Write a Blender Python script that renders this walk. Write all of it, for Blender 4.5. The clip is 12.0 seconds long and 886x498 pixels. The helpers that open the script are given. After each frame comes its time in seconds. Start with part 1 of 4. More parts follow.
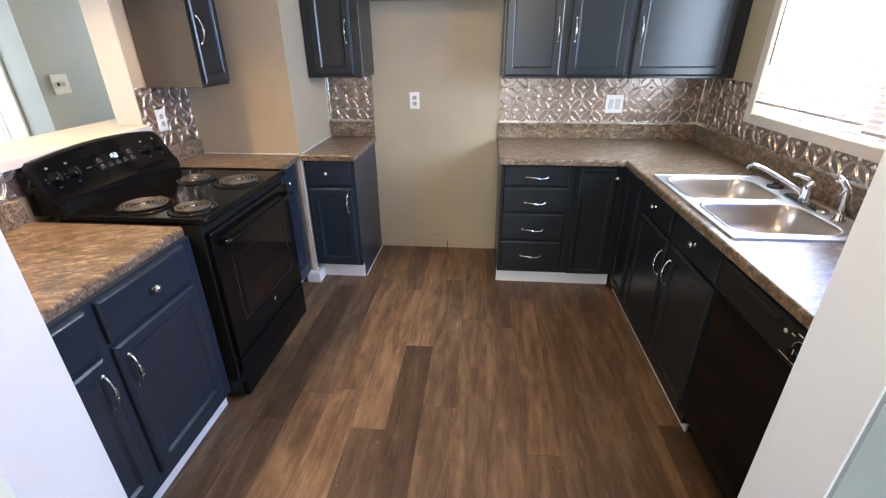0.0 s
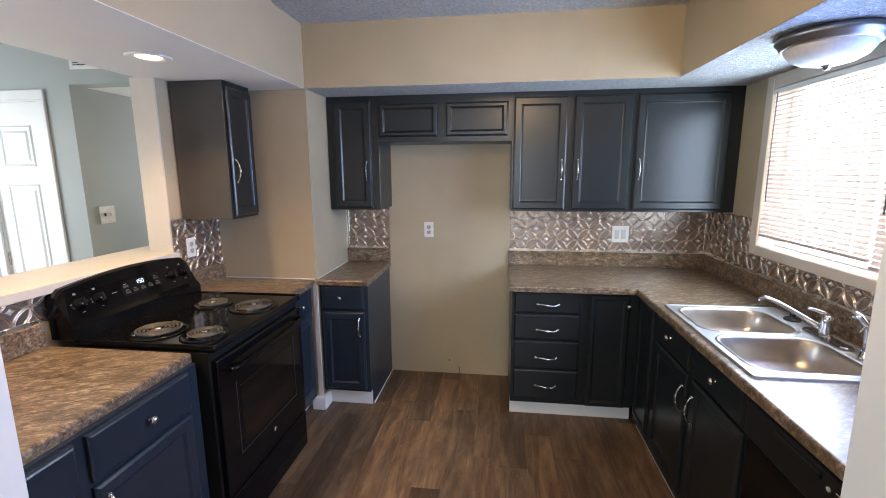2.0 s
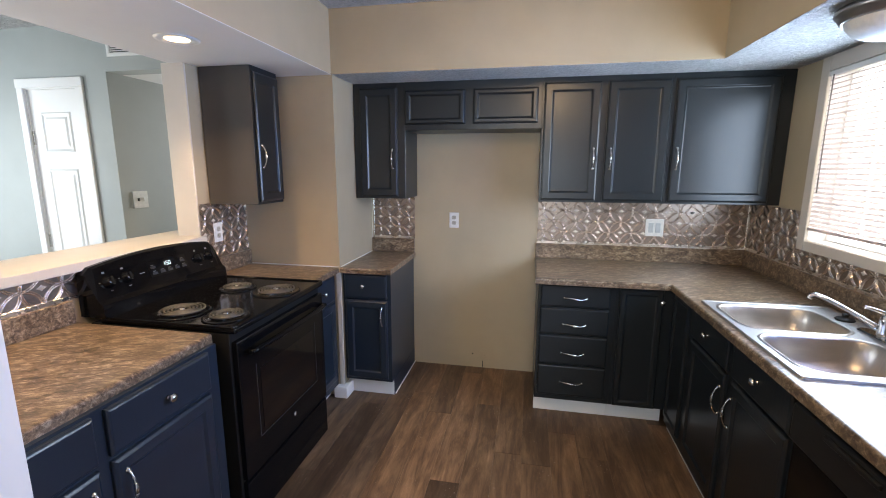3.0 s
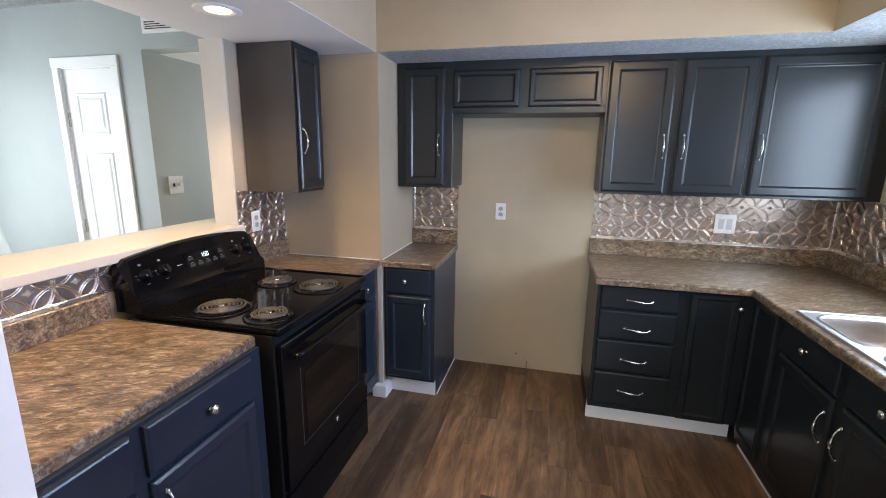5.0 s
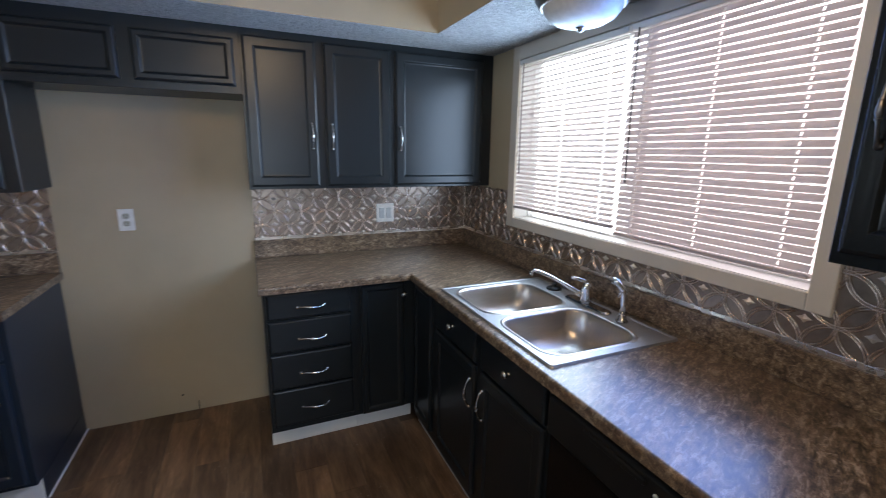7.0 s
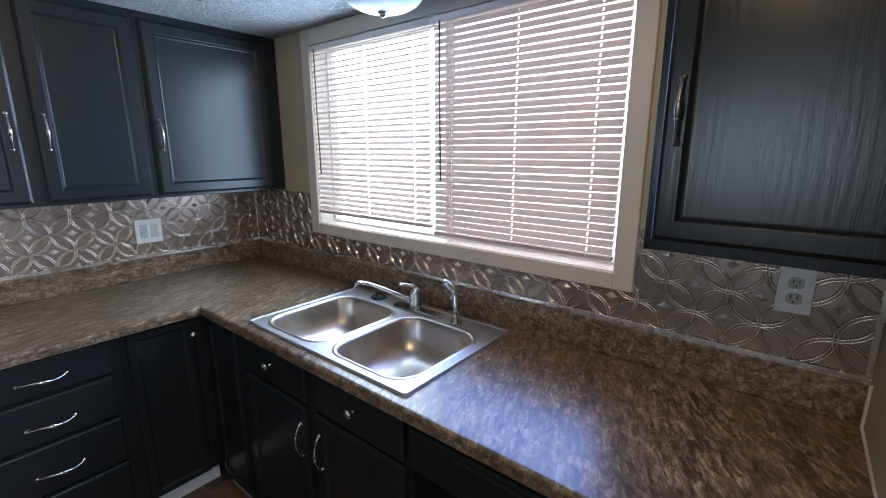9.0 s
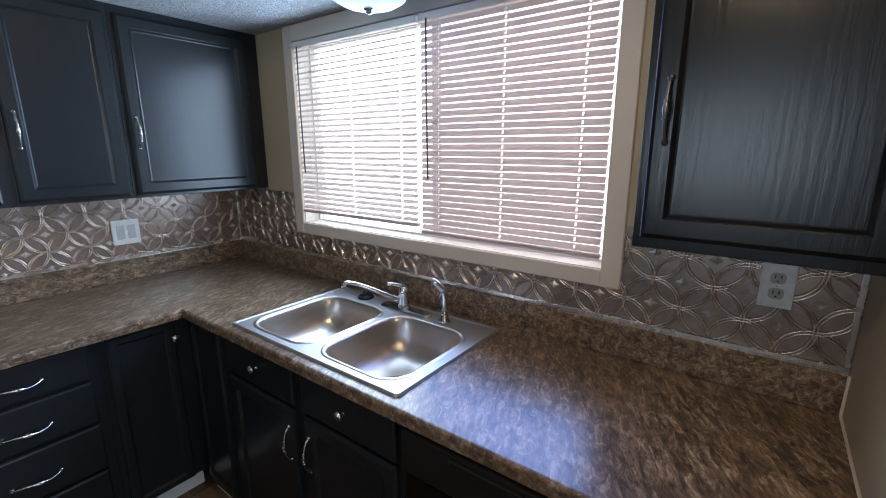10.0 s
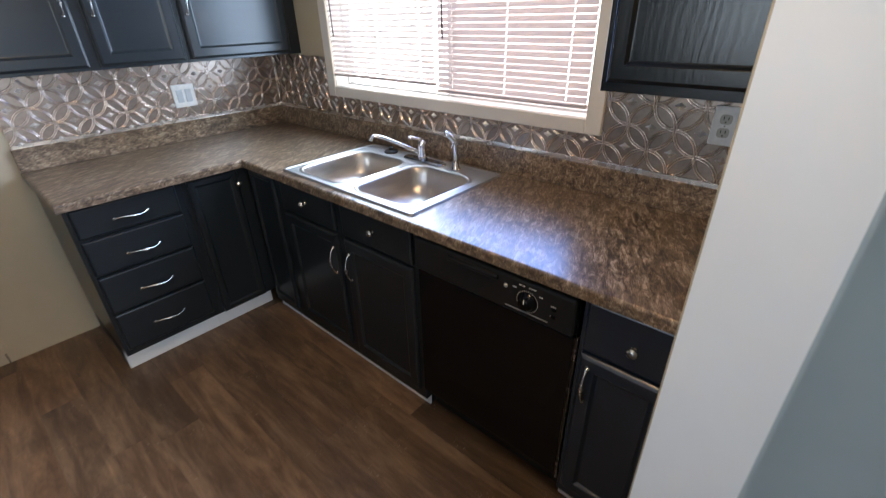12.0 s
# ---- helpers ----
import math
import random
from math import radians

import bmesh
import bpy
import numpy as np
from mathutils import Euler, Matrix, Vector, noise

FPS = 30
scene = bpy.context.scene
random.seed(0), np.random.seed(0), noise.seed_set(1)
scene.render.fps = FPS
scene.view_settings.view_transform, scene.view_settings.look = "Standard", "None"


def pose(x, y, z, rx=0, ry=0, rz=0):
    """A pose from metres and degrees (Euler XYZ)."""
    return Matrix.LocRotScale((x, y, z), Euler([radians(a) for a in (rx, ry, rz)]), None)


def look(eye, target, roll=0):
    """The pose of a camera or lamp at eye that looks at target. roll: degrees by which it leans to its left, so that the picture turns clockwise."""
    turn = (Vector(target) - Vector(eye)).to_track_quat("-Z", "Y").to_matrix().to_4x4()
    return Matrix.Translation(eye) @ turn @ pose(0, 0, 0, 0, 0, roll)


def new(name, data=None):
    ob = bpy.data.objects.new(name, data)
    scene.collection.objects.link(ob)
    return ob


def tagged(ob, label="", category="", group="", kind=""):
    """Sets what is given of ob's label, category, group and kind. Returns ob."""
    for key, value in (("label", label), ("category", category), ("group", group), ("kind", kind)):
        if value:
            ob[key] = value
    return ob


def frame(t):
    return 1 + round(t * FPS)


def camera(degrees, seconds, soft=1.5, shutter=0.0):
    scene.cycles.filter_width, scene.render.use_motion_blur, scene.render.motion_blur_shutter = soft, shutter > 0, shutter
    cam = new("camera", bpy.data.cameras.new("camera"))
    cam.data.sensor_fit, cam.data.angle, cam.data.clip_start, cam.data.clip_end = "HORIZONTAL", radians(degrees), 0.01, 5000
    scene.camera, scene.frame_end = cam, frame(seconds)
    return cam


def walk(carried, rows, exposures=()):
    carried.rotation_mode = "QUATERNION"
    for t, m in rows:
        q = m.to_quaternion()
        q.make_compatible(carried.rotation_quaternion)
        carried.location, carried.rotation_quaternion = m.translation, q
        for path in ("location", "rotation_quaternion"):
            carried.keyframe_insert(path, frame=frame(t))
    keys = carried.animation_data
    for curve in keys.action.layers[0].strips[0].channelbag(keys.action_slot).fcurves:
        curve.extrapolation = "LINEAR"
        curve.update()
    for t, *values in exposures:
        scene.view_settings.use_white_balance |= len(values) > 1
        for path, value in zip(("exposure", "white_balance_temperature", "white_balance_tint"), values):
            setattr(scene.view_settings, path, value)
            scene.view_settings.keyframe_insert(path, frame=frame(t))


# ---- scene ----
cam = camera(90.6, 12.0, soft=0.95, shutter=0.3)
PATH = [
    (0, (-0.1, -0.088, 1.56), (-0.266, 1.712, 0.705), -0.4),
    (0.5, (-0.095, -0.098, 1.592), (-0.27, 1.774, 0.909), -0.5),
    (1, (-0.087, -0.099, 1.608), (-0.277, 1.813, 1.053), -0.7),
    (1.5, (-0.077, -0.097, 1.607), (-0.292, 1.849, 1.2), -0.7),
    (2, (-0.065, -0.085, 1.61), (-0.319, 1.868, 1.264), -0.3),
    (2.5, (-0.049, -0.064, 1.606), (-0.348, 1.885, 1.271), 0.1),
    (3, (-0.054, -0.031, 1.555), (-0.431, 1.9, 1.195), 0.2),
    (5, (-0.253, 0.135, 1.556), (-0.725, 2.033, 1.138), 0.8),
    (5.5, (-0.245, 0.166, 1.554), (-0.713, 2.064, 1.135), 0.8),
    (6, (-0.194, 0.249, 1.554), (-0.249, 2.201, 1.123), -0.2),
    (6.5, (-0.067, 0.372, 1.547), (0.359, 2.277, 1.11), -0.0),
    (7, (0.004, 0.451, 1.545), (0.793, 2.238, 1.117), 0.9),
    (7.5, (0.047, 0.553, 1.539), (1.124, 2.183, 1.114), 0.2),
    (9.5, (0.042, 0.703, 1.559), (1.599, 1.878, 1.117), 0.1),
    (10, (0.035, 0.712, 1.558), (1.601, 1.873, 1.109), -0.0),
    (10.5, (0.02, 0.709, 1.556), (1.55, 1.872, 1.003), -0.2),
    (11, (0.005, 0.657, 1.568), (1.514, 1.837, 0.992), -0.7),
    (11.5, (-0.053, 0.537, 1.541), (1.397, 1.697, 0.797), -0.9),
    (12, (-0.174, 0.416, 1.534), (1.14, 1.59, 0.589), -1.3),
]
walk(cam, [(t, look(eye, target, roll)) for t, eye, target, roll in PATH],
     ((0.0, 0.78, 6700, 11), (0.5, 0.52, 6750, 11), (1.5, 0.42, 6800, 11), (2.5, 0.28, 6800, 11), (3.0, 0.31, 6750, 11), (5.5, 0.43, 6600, 10), (6.0, 0.42, 6500, 10), (6.5, 0.02, 6250, 10), (7.0, -0.45, 6070, 9),
      (7.5, -0.48, 6050, 9), (9.5, -0.44, 6000, 9), (10.5, -0.42, 6000, 9), (11.0, -0.41, 6000, 9), (11.5, -0.36, 6080, 9), (12.0, 0.22, 6220, 9)))

# ---- world, sun, large lights ----
world = bpy.data.worlds.new("sky")
scene.world = world
world.use_nodes = True
wn = world.node_tree.nodes
sky = wn.new("ShaderNodeTexSky")
sky.sky_type, sky.sun_disc = "NISHITA", False
sky.sun_elevation, sky.sun_rotation = radians(42), radians(200)
world.node_tree.links.new(sky.outputs[0], wn["Background"].inputs[0])
wn["Background"].inputs[1].default_value = 0.12


def lamp(name, kind, m, energy, color, **more):
    data = bpy.data.lights.new(name, kind)
    data.energy, data.color = energy, color
    ob = new(name, data)
    ob.matrix_world = m
    if kind == "AREA":
        data.shape, data.size, data.size_y = "RECTANGLE", more["size"], more["size_y"]
        data.spread = radians(more.get("spread", 180))
    elif kind == "SUN":
        data.angle = more["angle"]
    else:
        data.shadow_soft_size = more["radius"]
    return ob


lamp("sun", "SUN", look((0, 0, 8), (0.25, 0.66, 8 - 0.64)), 2.5, (1, 0.95, 0.88), angle=radians(0.6))
# daylight in the window openings; the hall lamp is an added fill
LAMP_X = 1.386
lamp("kitchen_window_sky", "AREA", look((LAMP_X, 2.228, 1.600), (0, 2.228, 1.600)), 22, (0.56, 0.75, 1.0), size=0.74, size_y=0.80, spread=166)
lamp("kitchen_window_sky_shaded", "AREA", look((LAMP_X, 1.474, 1.600), (0, 1.474, 1.600)), 18, (0.17, 0.37, 1.0), size=0.73, size_y=0.80, spread=128)
lamp("living_window_sky", "AREA", look((-4.36, 1.20, 1.45), (-2.0, 1.3, 1.2)), 48, (0.80, 0.91, 1.0), size=1.5, size_y=1.3)
lamp("rear_window_sky", "AREA", look((-0.6, -2.94, 1.5), (-0.4, 0, 1.0)), 64, (0.76, 0.87, 1.0), size=2.2, size_y=1.3)
# fill lamp added to brighten the hall wall, no known source
lamp("hall_added_fill", "AREA", look((-2.35, 5.18, 1.5), (-2.4, 3.0, 1.2)), 62, (0.90, 0.95, 1.0), size=0.5, size_y=1.0)
# the lit recessed lamp over the range, and its pair by the passage
for ly in (1.78, 0.86):
    bulb = lamp("recessed_bulb", "SPOT", look((-1.61, ly, 2.105), (-1.61, ly, 0)), 46, (1.0, 0.69, 0.39), radius=0.05).data
    bulb.spot_size, bulb.spot_blend = radians(122), 0.75
# warm lamp added out of view to brighten the east counter end
lamp("added_ceiling_bulb", "POINT", pose(0.15, 0.78, 2.30), 19, (1.0, 0.72, 0.42), radius=0.10)


# ---- materials ----
def material(name):
    m = bpy.data.materials.new(name)
    m.use_nodes = True
    t = m.node_tree
    return m, t.nodes, t.links, t.nodes["Principled BSDF"]


def mapped(n, l, scale, kind="Object"):
    c = n.new("ShaderNodeTexCoord")
    mp = n.new("ShaderNodeMapping")
    mp.inputs["Scale"].default_value = scale
    l.new(c.outputs[kind], mp.inputs["Vector"])
    return mp.outputs[0]


def noise_tex(n, l, vec, scale, detail=5, rough=0.6, dist=0.0):
    t = n.new("ShaderNodeTexNoise")
    t.inputs["Scale"].default_value, t.inputs["Detail"].default_value = scale, detail
    t.inputs["Roughness"].default_value, t.inputs["Distortion"].default_value = rough, dist
    l.new(vec, t.inputs["Vector"])
    return t.outputs["Fac"]


def ramp(n, l, fac, stops):
    r = n.new("ShaderNodeValToRGB")
    e = r.color_ramp.elements
    while len(e) < len(stops):
        e.new(0.5)
    for el, (p, c) in zip(e, stops):
        el.position, el.color = p, (*c, 1)
    l.new(fac, r.inputs[0])
    return r.outputs[0]


def mix(n, l, a, b, fac, mode="MIX"):
    x = n.new("ShaderNodeMix")
    x.data_type, x.blend_type = "RGBA", mode
    for s, v in ((x.inputs[0], fac), (x.inputs[6], a), (x.inputs[7], b)):
        if isinstance(v, (int, float)):
            s.default_value = v
        elif isinstance(v, tuple):
            s.default_value = (*v, 1)
        else:
            l.new(v, s)
    return x.outputs[2]


def bump(n, l, b, height, strength, distance):
    x = n.new("ShaderNodeBump")
    x.inputs["Strength"].default_value, x.inputs["Distance"].default_value = strength, distance
    l.new(height, x.inputs["Height"])
    l.new(x.outputs[0], b.inputs["Normal"])


def span(n, l, fac, lo, hi):
    x = n.new("ShaderNodeMapRange")
    x.inputs["To Min"].default_value, x.inputs["To Max"].default_value = lo, hi
    l.new(fac, x.inputs["Value"])
    return x.outputs[0]


def paint(name, color, rough=0.5, grain=0.0, orange=0.15, vary=0.06, scale=(1, 1, 1), coat=0.0):
    """Painted surface: slight tone changes, roller or brush texture."""
    m, n, l, b = material(name)
    v = mapped(n, l, scale)
    big = noise_tex(n, l, v, 2.3, 4)
    dark = tuple(c * (1 - vary) for c in color)
    lite = tuple(min(1, c * (1 + vary)) for c in color)
    l.new(ramp(n, l, big, ((0.35, dark), (0.65, lite))), b.inputs["Base Color"])
    fine = noise_tex(n, l, mapped(n, l, (1, 1, 1)), 260, 2)
    smear = noise_tex(n, l, v, 9, 5)
    l.new(span(n, l, smear, rough - 0.08, rough + 0.08), b.inputs["Roughness"])
    bump(n, l, b, fine, orange, 0.0006)
    b.inputs["Coat Weight"].default_value = coat
    return m


def plain(name, color, rough=0.4, metal=0.0, gloss=0.5):
    m, n, l, b = material(name)
    v = mapped(n, l, (1, 1, 1))
    f = noise_tex(n, l, v, 45, 3)
    l.new(ramp(n, l, f, ((0.3, tuple(c * 0.9 for c in color)), (0.7, tuple(min(1, c * 1.06) for c in color)))), b.inputs["Base Color"])
    l.new(span(n, l, f, max(0.02, rough - 0.06), rough + 0.06), b.inputs["Roughness"])
    b.inputs["Metallic"].default_value = metal
    b.inputs["Specular IOR Level"].default_value = gloss
    return m


def cabinet_paint(name, color, relief, figure=0.35, rough=0.285, gloss=0.50, pore=1.0):
    """Dark satin paint brushed over open-grained oak."""
    m, n, l, b = material(name)
    v = mapped(n, l, (60 * pore, 60 * pore, 2.2 * pore * pore))
    pores = noise_tex(n, l, v, 2.0, 6, 0.65, 0.6)
    w = n.new("ShaderNodeTexWave")
    w.wave_type, w.bands_direction = "BANDS", "X"
    w.inputs["Scale"].default_value, w.inputs["Distortion"].default_value = 1.6, 9
    w.inputs["Detail"].default_value, w.inputs["Detail Scale"].default_value = 3, 1.1
    l.new(mapped(n, l, (9, 9, 1.6)), w.inputs["Vector"])
    both = mix(n, l, pores, w.outputs["Fac"], figure)
    tone = noise_tex(n, l, mapped(n, l, (1, 1, 1)), 4, 4)
    base = ramp(n, l, tone, ((0.3, tuple(c * 0.93 for c in color)), (0.7, tuple(c * 1.07 for c in color))))
    l.new(base, b.inputs["Base Color"])
    l.new(span(n, l, tone, rough, rough + 0.03), b.inputs["Roughness"])
    b.inputs["Specular IOR Level"].default_value = gloss
    bump(n, l, b, both, relief, 0.0012)
    return m


def laminate(name):
    """Brown stone-look laminate with streaked cream, rust and umber flecks."""
    m, n, l, b = material(name)
    turn = n.new("ShaderNodeMapping")
    turn.inputs["Rotation"].default_value = (0, 0, radians(-25))
    l.new(mapped(n, l, (1, 1, 1)), turn.inputs["Vector"])
    stretch = n.new("ShaderNodeMapping")
    stretch.inputs["Scale"].default_value = (0.36, 1.0, 1.0)
    l.new(turn.outputs[0], stretch.inputs["Vector"])
    v = stretch.outputs[0]
    c1 = noise_tex(n, l, v, 54, 9, 0.72, 0.8)
    c2 = noise_tex(n, l, v, 22, 9, 0.70, 0.5)
    c3 = noise_tex(n, l, v, 150, 5, 0.72, 0.8)
    col = ramp(n, l, c1, ((0.38, (0.036, 0.025, 0.018)), (0.46, (0.118, 0.080, 0.050)), (0.53, (0.222, 0.155, 0.097)), (0.61, (0.46, 0.375, 0.275))))
    rust = ramp(n, l, c2, ((0.38, (0.034, 0.023, 0.018)), (0.50, (0.150, 0.103, 0.066)), (0.62, (0.40, 0.30, 0.205))))
    col = mix(n, l, col, rust, 0.34)
    fleck = ramp(n, l, c3, ((0.38, (0.35, 0.33, 0.32)), (0.60, (1.35, 1.3, 1.25))))
    l.new(mix(n, l, col, fleck, 0.55, "MULTIPLY"), b.inputs["Base Color"])
    l.new(span(n, l, c2, 0.25, 0.34), b.inputs["Roughness"])
    bump(n, l, b, c3, 0.12, 0.0005)
    return m


def plank_wood(name):
    m, n, l, b = material(name)
    c = n.new("ShaderNodeTexCoord")
    info = n.new("ShaderNodeObjectInfo")
    isl = n.new("ShaderNodeNewGeometry")
    add = n.new("ShaderNodeMath")
    add.operation = "ADD"
    l.new(info.outputs["Random"], add.inputs[0])
    l.new(isl.outputs["Random Per Island"], add.inputs[1])
    seed = n.new("ShaderNodeMath")
    seed.operation = "MULTIPLY"
    seed.inputs[1].default_value = 37.0
    l.new(add.outputs[0], seed.inputs[0])
    comb = n.new("ShaderNodeCombineXYZ")
    for i in range(3):
        l.new(seed.outputs[0], comb.inputs[i])
    shift = n.new("ShaderNodeVectorMath")
    l.new(c.outputs["Object"], shift.inputs[0])
    l.new(comb.outputs[0], shift.inputs[1])
    mp = n.new("ShaderNodeMapping")
    mp.inputs["Scale"].default_value = (9, 1.1, 9)
    l.new(shift.outputs[0], mp.inputs["Vector"])
    g1 = noise_tex(n, l, mp.outputs[0], 1.5, 9, 0.70, 0.9)
    mp2 = n.new("ShaderNodeMapping")
    mp2.inputs["Scale"].default_value = (40, 4.5, 40)
    l.new(shift.outputs[0], mp2.inputs["Vector"])
    g2 = noise_tex(n, l, mp2.outputs[0], 1.5, 8, 0.75, 0.8)
    mp3 = n.new("ShaderNodeMapping")
    mp3.inputs["Scale"].default_value = (2.6, 0.9, 2.6)
    l.new(shift.outputs[0], mp3.inputs["Vector"])
    blotch = noise_tex(n, l, mp3.outputs[0], 3.2, 5, 0.62, 0.8)
    col = ramp(n, l, g1, ((0.28, (0.076, 0.047, 0.030)), (0.44, (0.128, 0.079, 0.046)), (0.56, (0.190, 0.123, 0.074)), (0.72, (0.275, 0.185, 0.115))))
    tint = n.new("ShaderNodeMath")
    tint.operation = "FRACT"
    l.new(seed.outputs[0], tint.inputs[0])
    tone = ramp(n, l, tint.outputs[0], ((0.0, (0.50, 0.48, 0.47)), (0.35, (0.82, 0.81, 0.79)), (0.7, (1.08, 1.06, 1.02)), (1.0, (1.38, 1.30, 1.20))))
    col = mix(n, l, col, tone, 1.0, "MULTIPLY")
    streak = ramp(n, l, g2, ((0.34, (0.50, 0.48, 0.46)), (0.63, (1.18, 1.18, 1.18))))
    col = mix(n, l, col, streak, 0.55, "MULTIPLY")
    patch = ramp(n, l, blotch, ((0.36, (0.60, 0.58, 0.56)), (0.66, (1.16, 1.15, 1.13))))
    col = mix(n, l, col, patch, 0.8, "MULTIPLY")
    scuff = noise_tex(n, l, c.outputs["Object"], 70, 3, 0.6, 0.4)
    where = noise_tex(n, l, c.outputs["Object"], 5, 2, 0.5)
    both = n.new("ShaderNodeMath")
    both.operation = "MULTIPLY"
    l.new(ramp(n, l, scuff, ((0.63, (0, 0, 0)), (0.68, (1, 1, 1)))), both.inputs[0])
    l.new(ramp(n, l, where, ((0.50, (0, 0, 0)), (0.62, (0.5, 0.5, 0.5)))), both.inputs[1])
    l.new(mix(n, l, col, (0.42, 0.37, 0.32), both.outputs[0]), b.inputs["Base Color"])
    l.new(span(n, l, g2, 0.34, 0.52), b.inputs["Roughness"])
    bump(n, l, b, g2, 0.14, 0.0007)
    return m


def tin(name, dark, lite, rough):
    """Pressed bronze-nickel sheet."""
    m, n, l, b = material(name)
    v = mapped(n, l, (1, 1, 1))
    f = noise_tex(n, l, v, 38, 6, 0.65)
    l.new(ramp(n, l, f, ((0.3, dark), (0.7, lite))), b.inputs["Base Color"])
    b.inputs["Metallic"].default_value = 0.92
    l.new(span(n, l, f, rough, rough + 0.14), b.inputs["Roughness"])
    bump(n, l, b, noise_tex(n, l, v, 14, 4), 0.05, 0.002)
    return m


def steel(name, color=(0.62, 0.61, 0.60), rough=0.26, stretch=(4, 120, 4), metal=1.0):
    m, n, l, b = material(name)
    f = noise_tex(n, l, mapped(n, l, stretch), 3, 4)
    l.new(ramp(n, l, f, ((0.3, tuple(c * 0.88 for c in color)), (0.7, color))), b.inputs["Base Color"])
    b.inputs["Metallic"].default_value = metal
    l.new(span(n, l, f, rough - 0.06, rough + 0.09), b.inputs["Roughness"])
    bump(n, l, b, f, 0.03, 0.0005)
    return m


def popcorn(name):
    """Knock-down textured white ceiling."""
    m, n, l, b = material(name)
    v = mapped(n, l, (1, 1, 1))
    f = noise_tex(n, l, v, 55, 4, 0.60, 1.2)
    # Hollows of the relief are greyer: their shade is put into the colour
    l.new(ramp(n, l, f, ((0.35, (0.60, 0.60, 0.59)), (0.6, (0.84, 0.84, 0.83)))), b.inputs["Base Color"])
    b.inputs["Roughness"].default_value = 0.9
    bump(n, l, b, ramp(n, l, f, ((0.40, (0, 0, 0)), (0.52, (0.75, 0.75, 0.75)), (0.66, (1, 1, 1)))), 1.0, 0.035)
    return m


def glow(name, color, strength):
    m, n, l, b = material(name)
    b.inputs["Base Color"].default_value = (*color, 1)
    b.inputs["Emission Color"].default_value = (*color, 1)
    b.inputs["Emission Strength"].default_value = strength
    return m


def glass(name):
    m, n, l, b = material(name)
    b.inputs["Base Color"].default_value = (0.97, 0.98, 0.98, 1)
    b.inputs["Transmission Weight"].default_value, b.inputs["Roughness"].default_value = 1.0, 0.0
    b.inputs["IOR"].default_value = 1.45
    return m


def dim_sheet_cloth(name):
    """Added grey sheet that lets most of the light through and dims the blind."""
    m, n, l, b = material(name)
    b.inputs["Base Color"].default_value = (0.16, 0.14, 0.135, 1)
    b.inputs["Roughness"].default_value = 0.7
    t = n.new("ShaderNodeBsdfTransparent")
    t.inputs[0].default_value = (1.0, 0.93, 0.93, 1)
    x = n.new("ShaderNodeMixShader")
    x.inputs[0].default_value = 0.76
    l.new(b.outputs[0], x.inputs[1])
    l.new(t.outputs[0], x.inputs[2])
    l.new(x.outputs[0], n["Material Output"].inputs[0])
    return m


def slat_vinyl(name):
    m, n, l, b = material(name)
    f = noise_tex(n, l, mapped(n, l, (1, 1, 1)), 30, 3)
    l.new(ramp(n, l, f, ((0.3, (0.56, 0.50, 0.49)), (0.7, (0.62, 0.55, 0.54)))), b.inputs["Base Color"])
    b.inputs["Roughness"].default_value = 0.42
    t = n.new("ShaderNodeBsdfTranslucent")
    t.inputs[0].default_value = (0.80, 0.71, 0.73, 1)
    x = n.new("ShaderNodeMixShader")
    x.inputs[0].default_value = 0.22
    l.new(b.outputs[0], x.inputs[1])
    l.new(t.outputs[0], x.inputs[2])
    l.new(x.outputs[0], n["Material Output"].inputs[0])
    return m


TAN = paint("greige_wall_paint", (0.425, 0.350, 0.235), 0.48, vary=0.04)
SAGE = paint("grey_green_wall_paint", (0.36, 0.385, 0.37), 0.55, vary=0.04)
WHITE = paint("white_trim_paint", (0.80, 0.79, 0.77), 0.38, vary=0.03)
CREAM = paint("cream_trim_paint", (0.64, 0.585, 0.51), 0.42, vary=0.04)
SMOOTH = paint("smooth_white_ceiling_paint", (0.78, 0.77, 0.75), 0.6, vary=0.02)
TEXTURED = popcorn("textured_white_ceiling")
SLATE = cabinet_paint("black_slate_cabinet_paint", (0.0126, 0.0154, 0.0172), 0.10, rough=0.27, gloss=0.40)
NAVY = cabinet_paint("navy_cabinet_paint", (0.0148, 0.0228, 0.0350), 0.08, rough=0.28)
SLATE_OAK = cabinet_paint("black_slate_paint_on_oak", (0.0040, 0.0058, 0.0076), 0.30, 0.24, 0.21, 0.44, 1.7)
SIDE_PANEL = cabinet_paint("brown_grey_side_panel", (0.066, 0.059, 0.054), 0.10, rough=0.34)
# near-black plinth colour, with the shade under the cabinets put into it
SHADE_IN = plain("cabinet_recess_shade", (0.012, 0.014, 0.018), 0.6)
LAMINATE = laminate("brown_stone_laminate")
PLANK = plank_wood("walnut_vinyl_plank")
UNDERLAY = plain("dark_plank_joint", (0.02, 0.014, 0.010), 0.8)
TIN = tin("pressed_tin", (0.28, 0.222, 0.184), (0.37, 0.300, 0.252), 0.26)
# Same metal as the sheet; highlights on ridges and studs painted as paler colour
TIN_RIDGE_GLINT = tin("tin_ridge_glint", (0.54, 0.447, 0.382), (0.68, 0.580, 0.505), 0.17)
TIN_STUD_GLINT = tin("tin_stud_glint", (0.88, 0.82, 0.76), (0.95, 0.90, 0.85), 0.42)
TRIM_METAL = steel("brushed_nickel_trim", (0.76, 0.69, 0.62), 0.26, (5, 5, 5))
LAMP_METAL = steel("brushed_pewter_rim", (0.42, 0.40, 0.37), 0.36, (5, 5, 5))
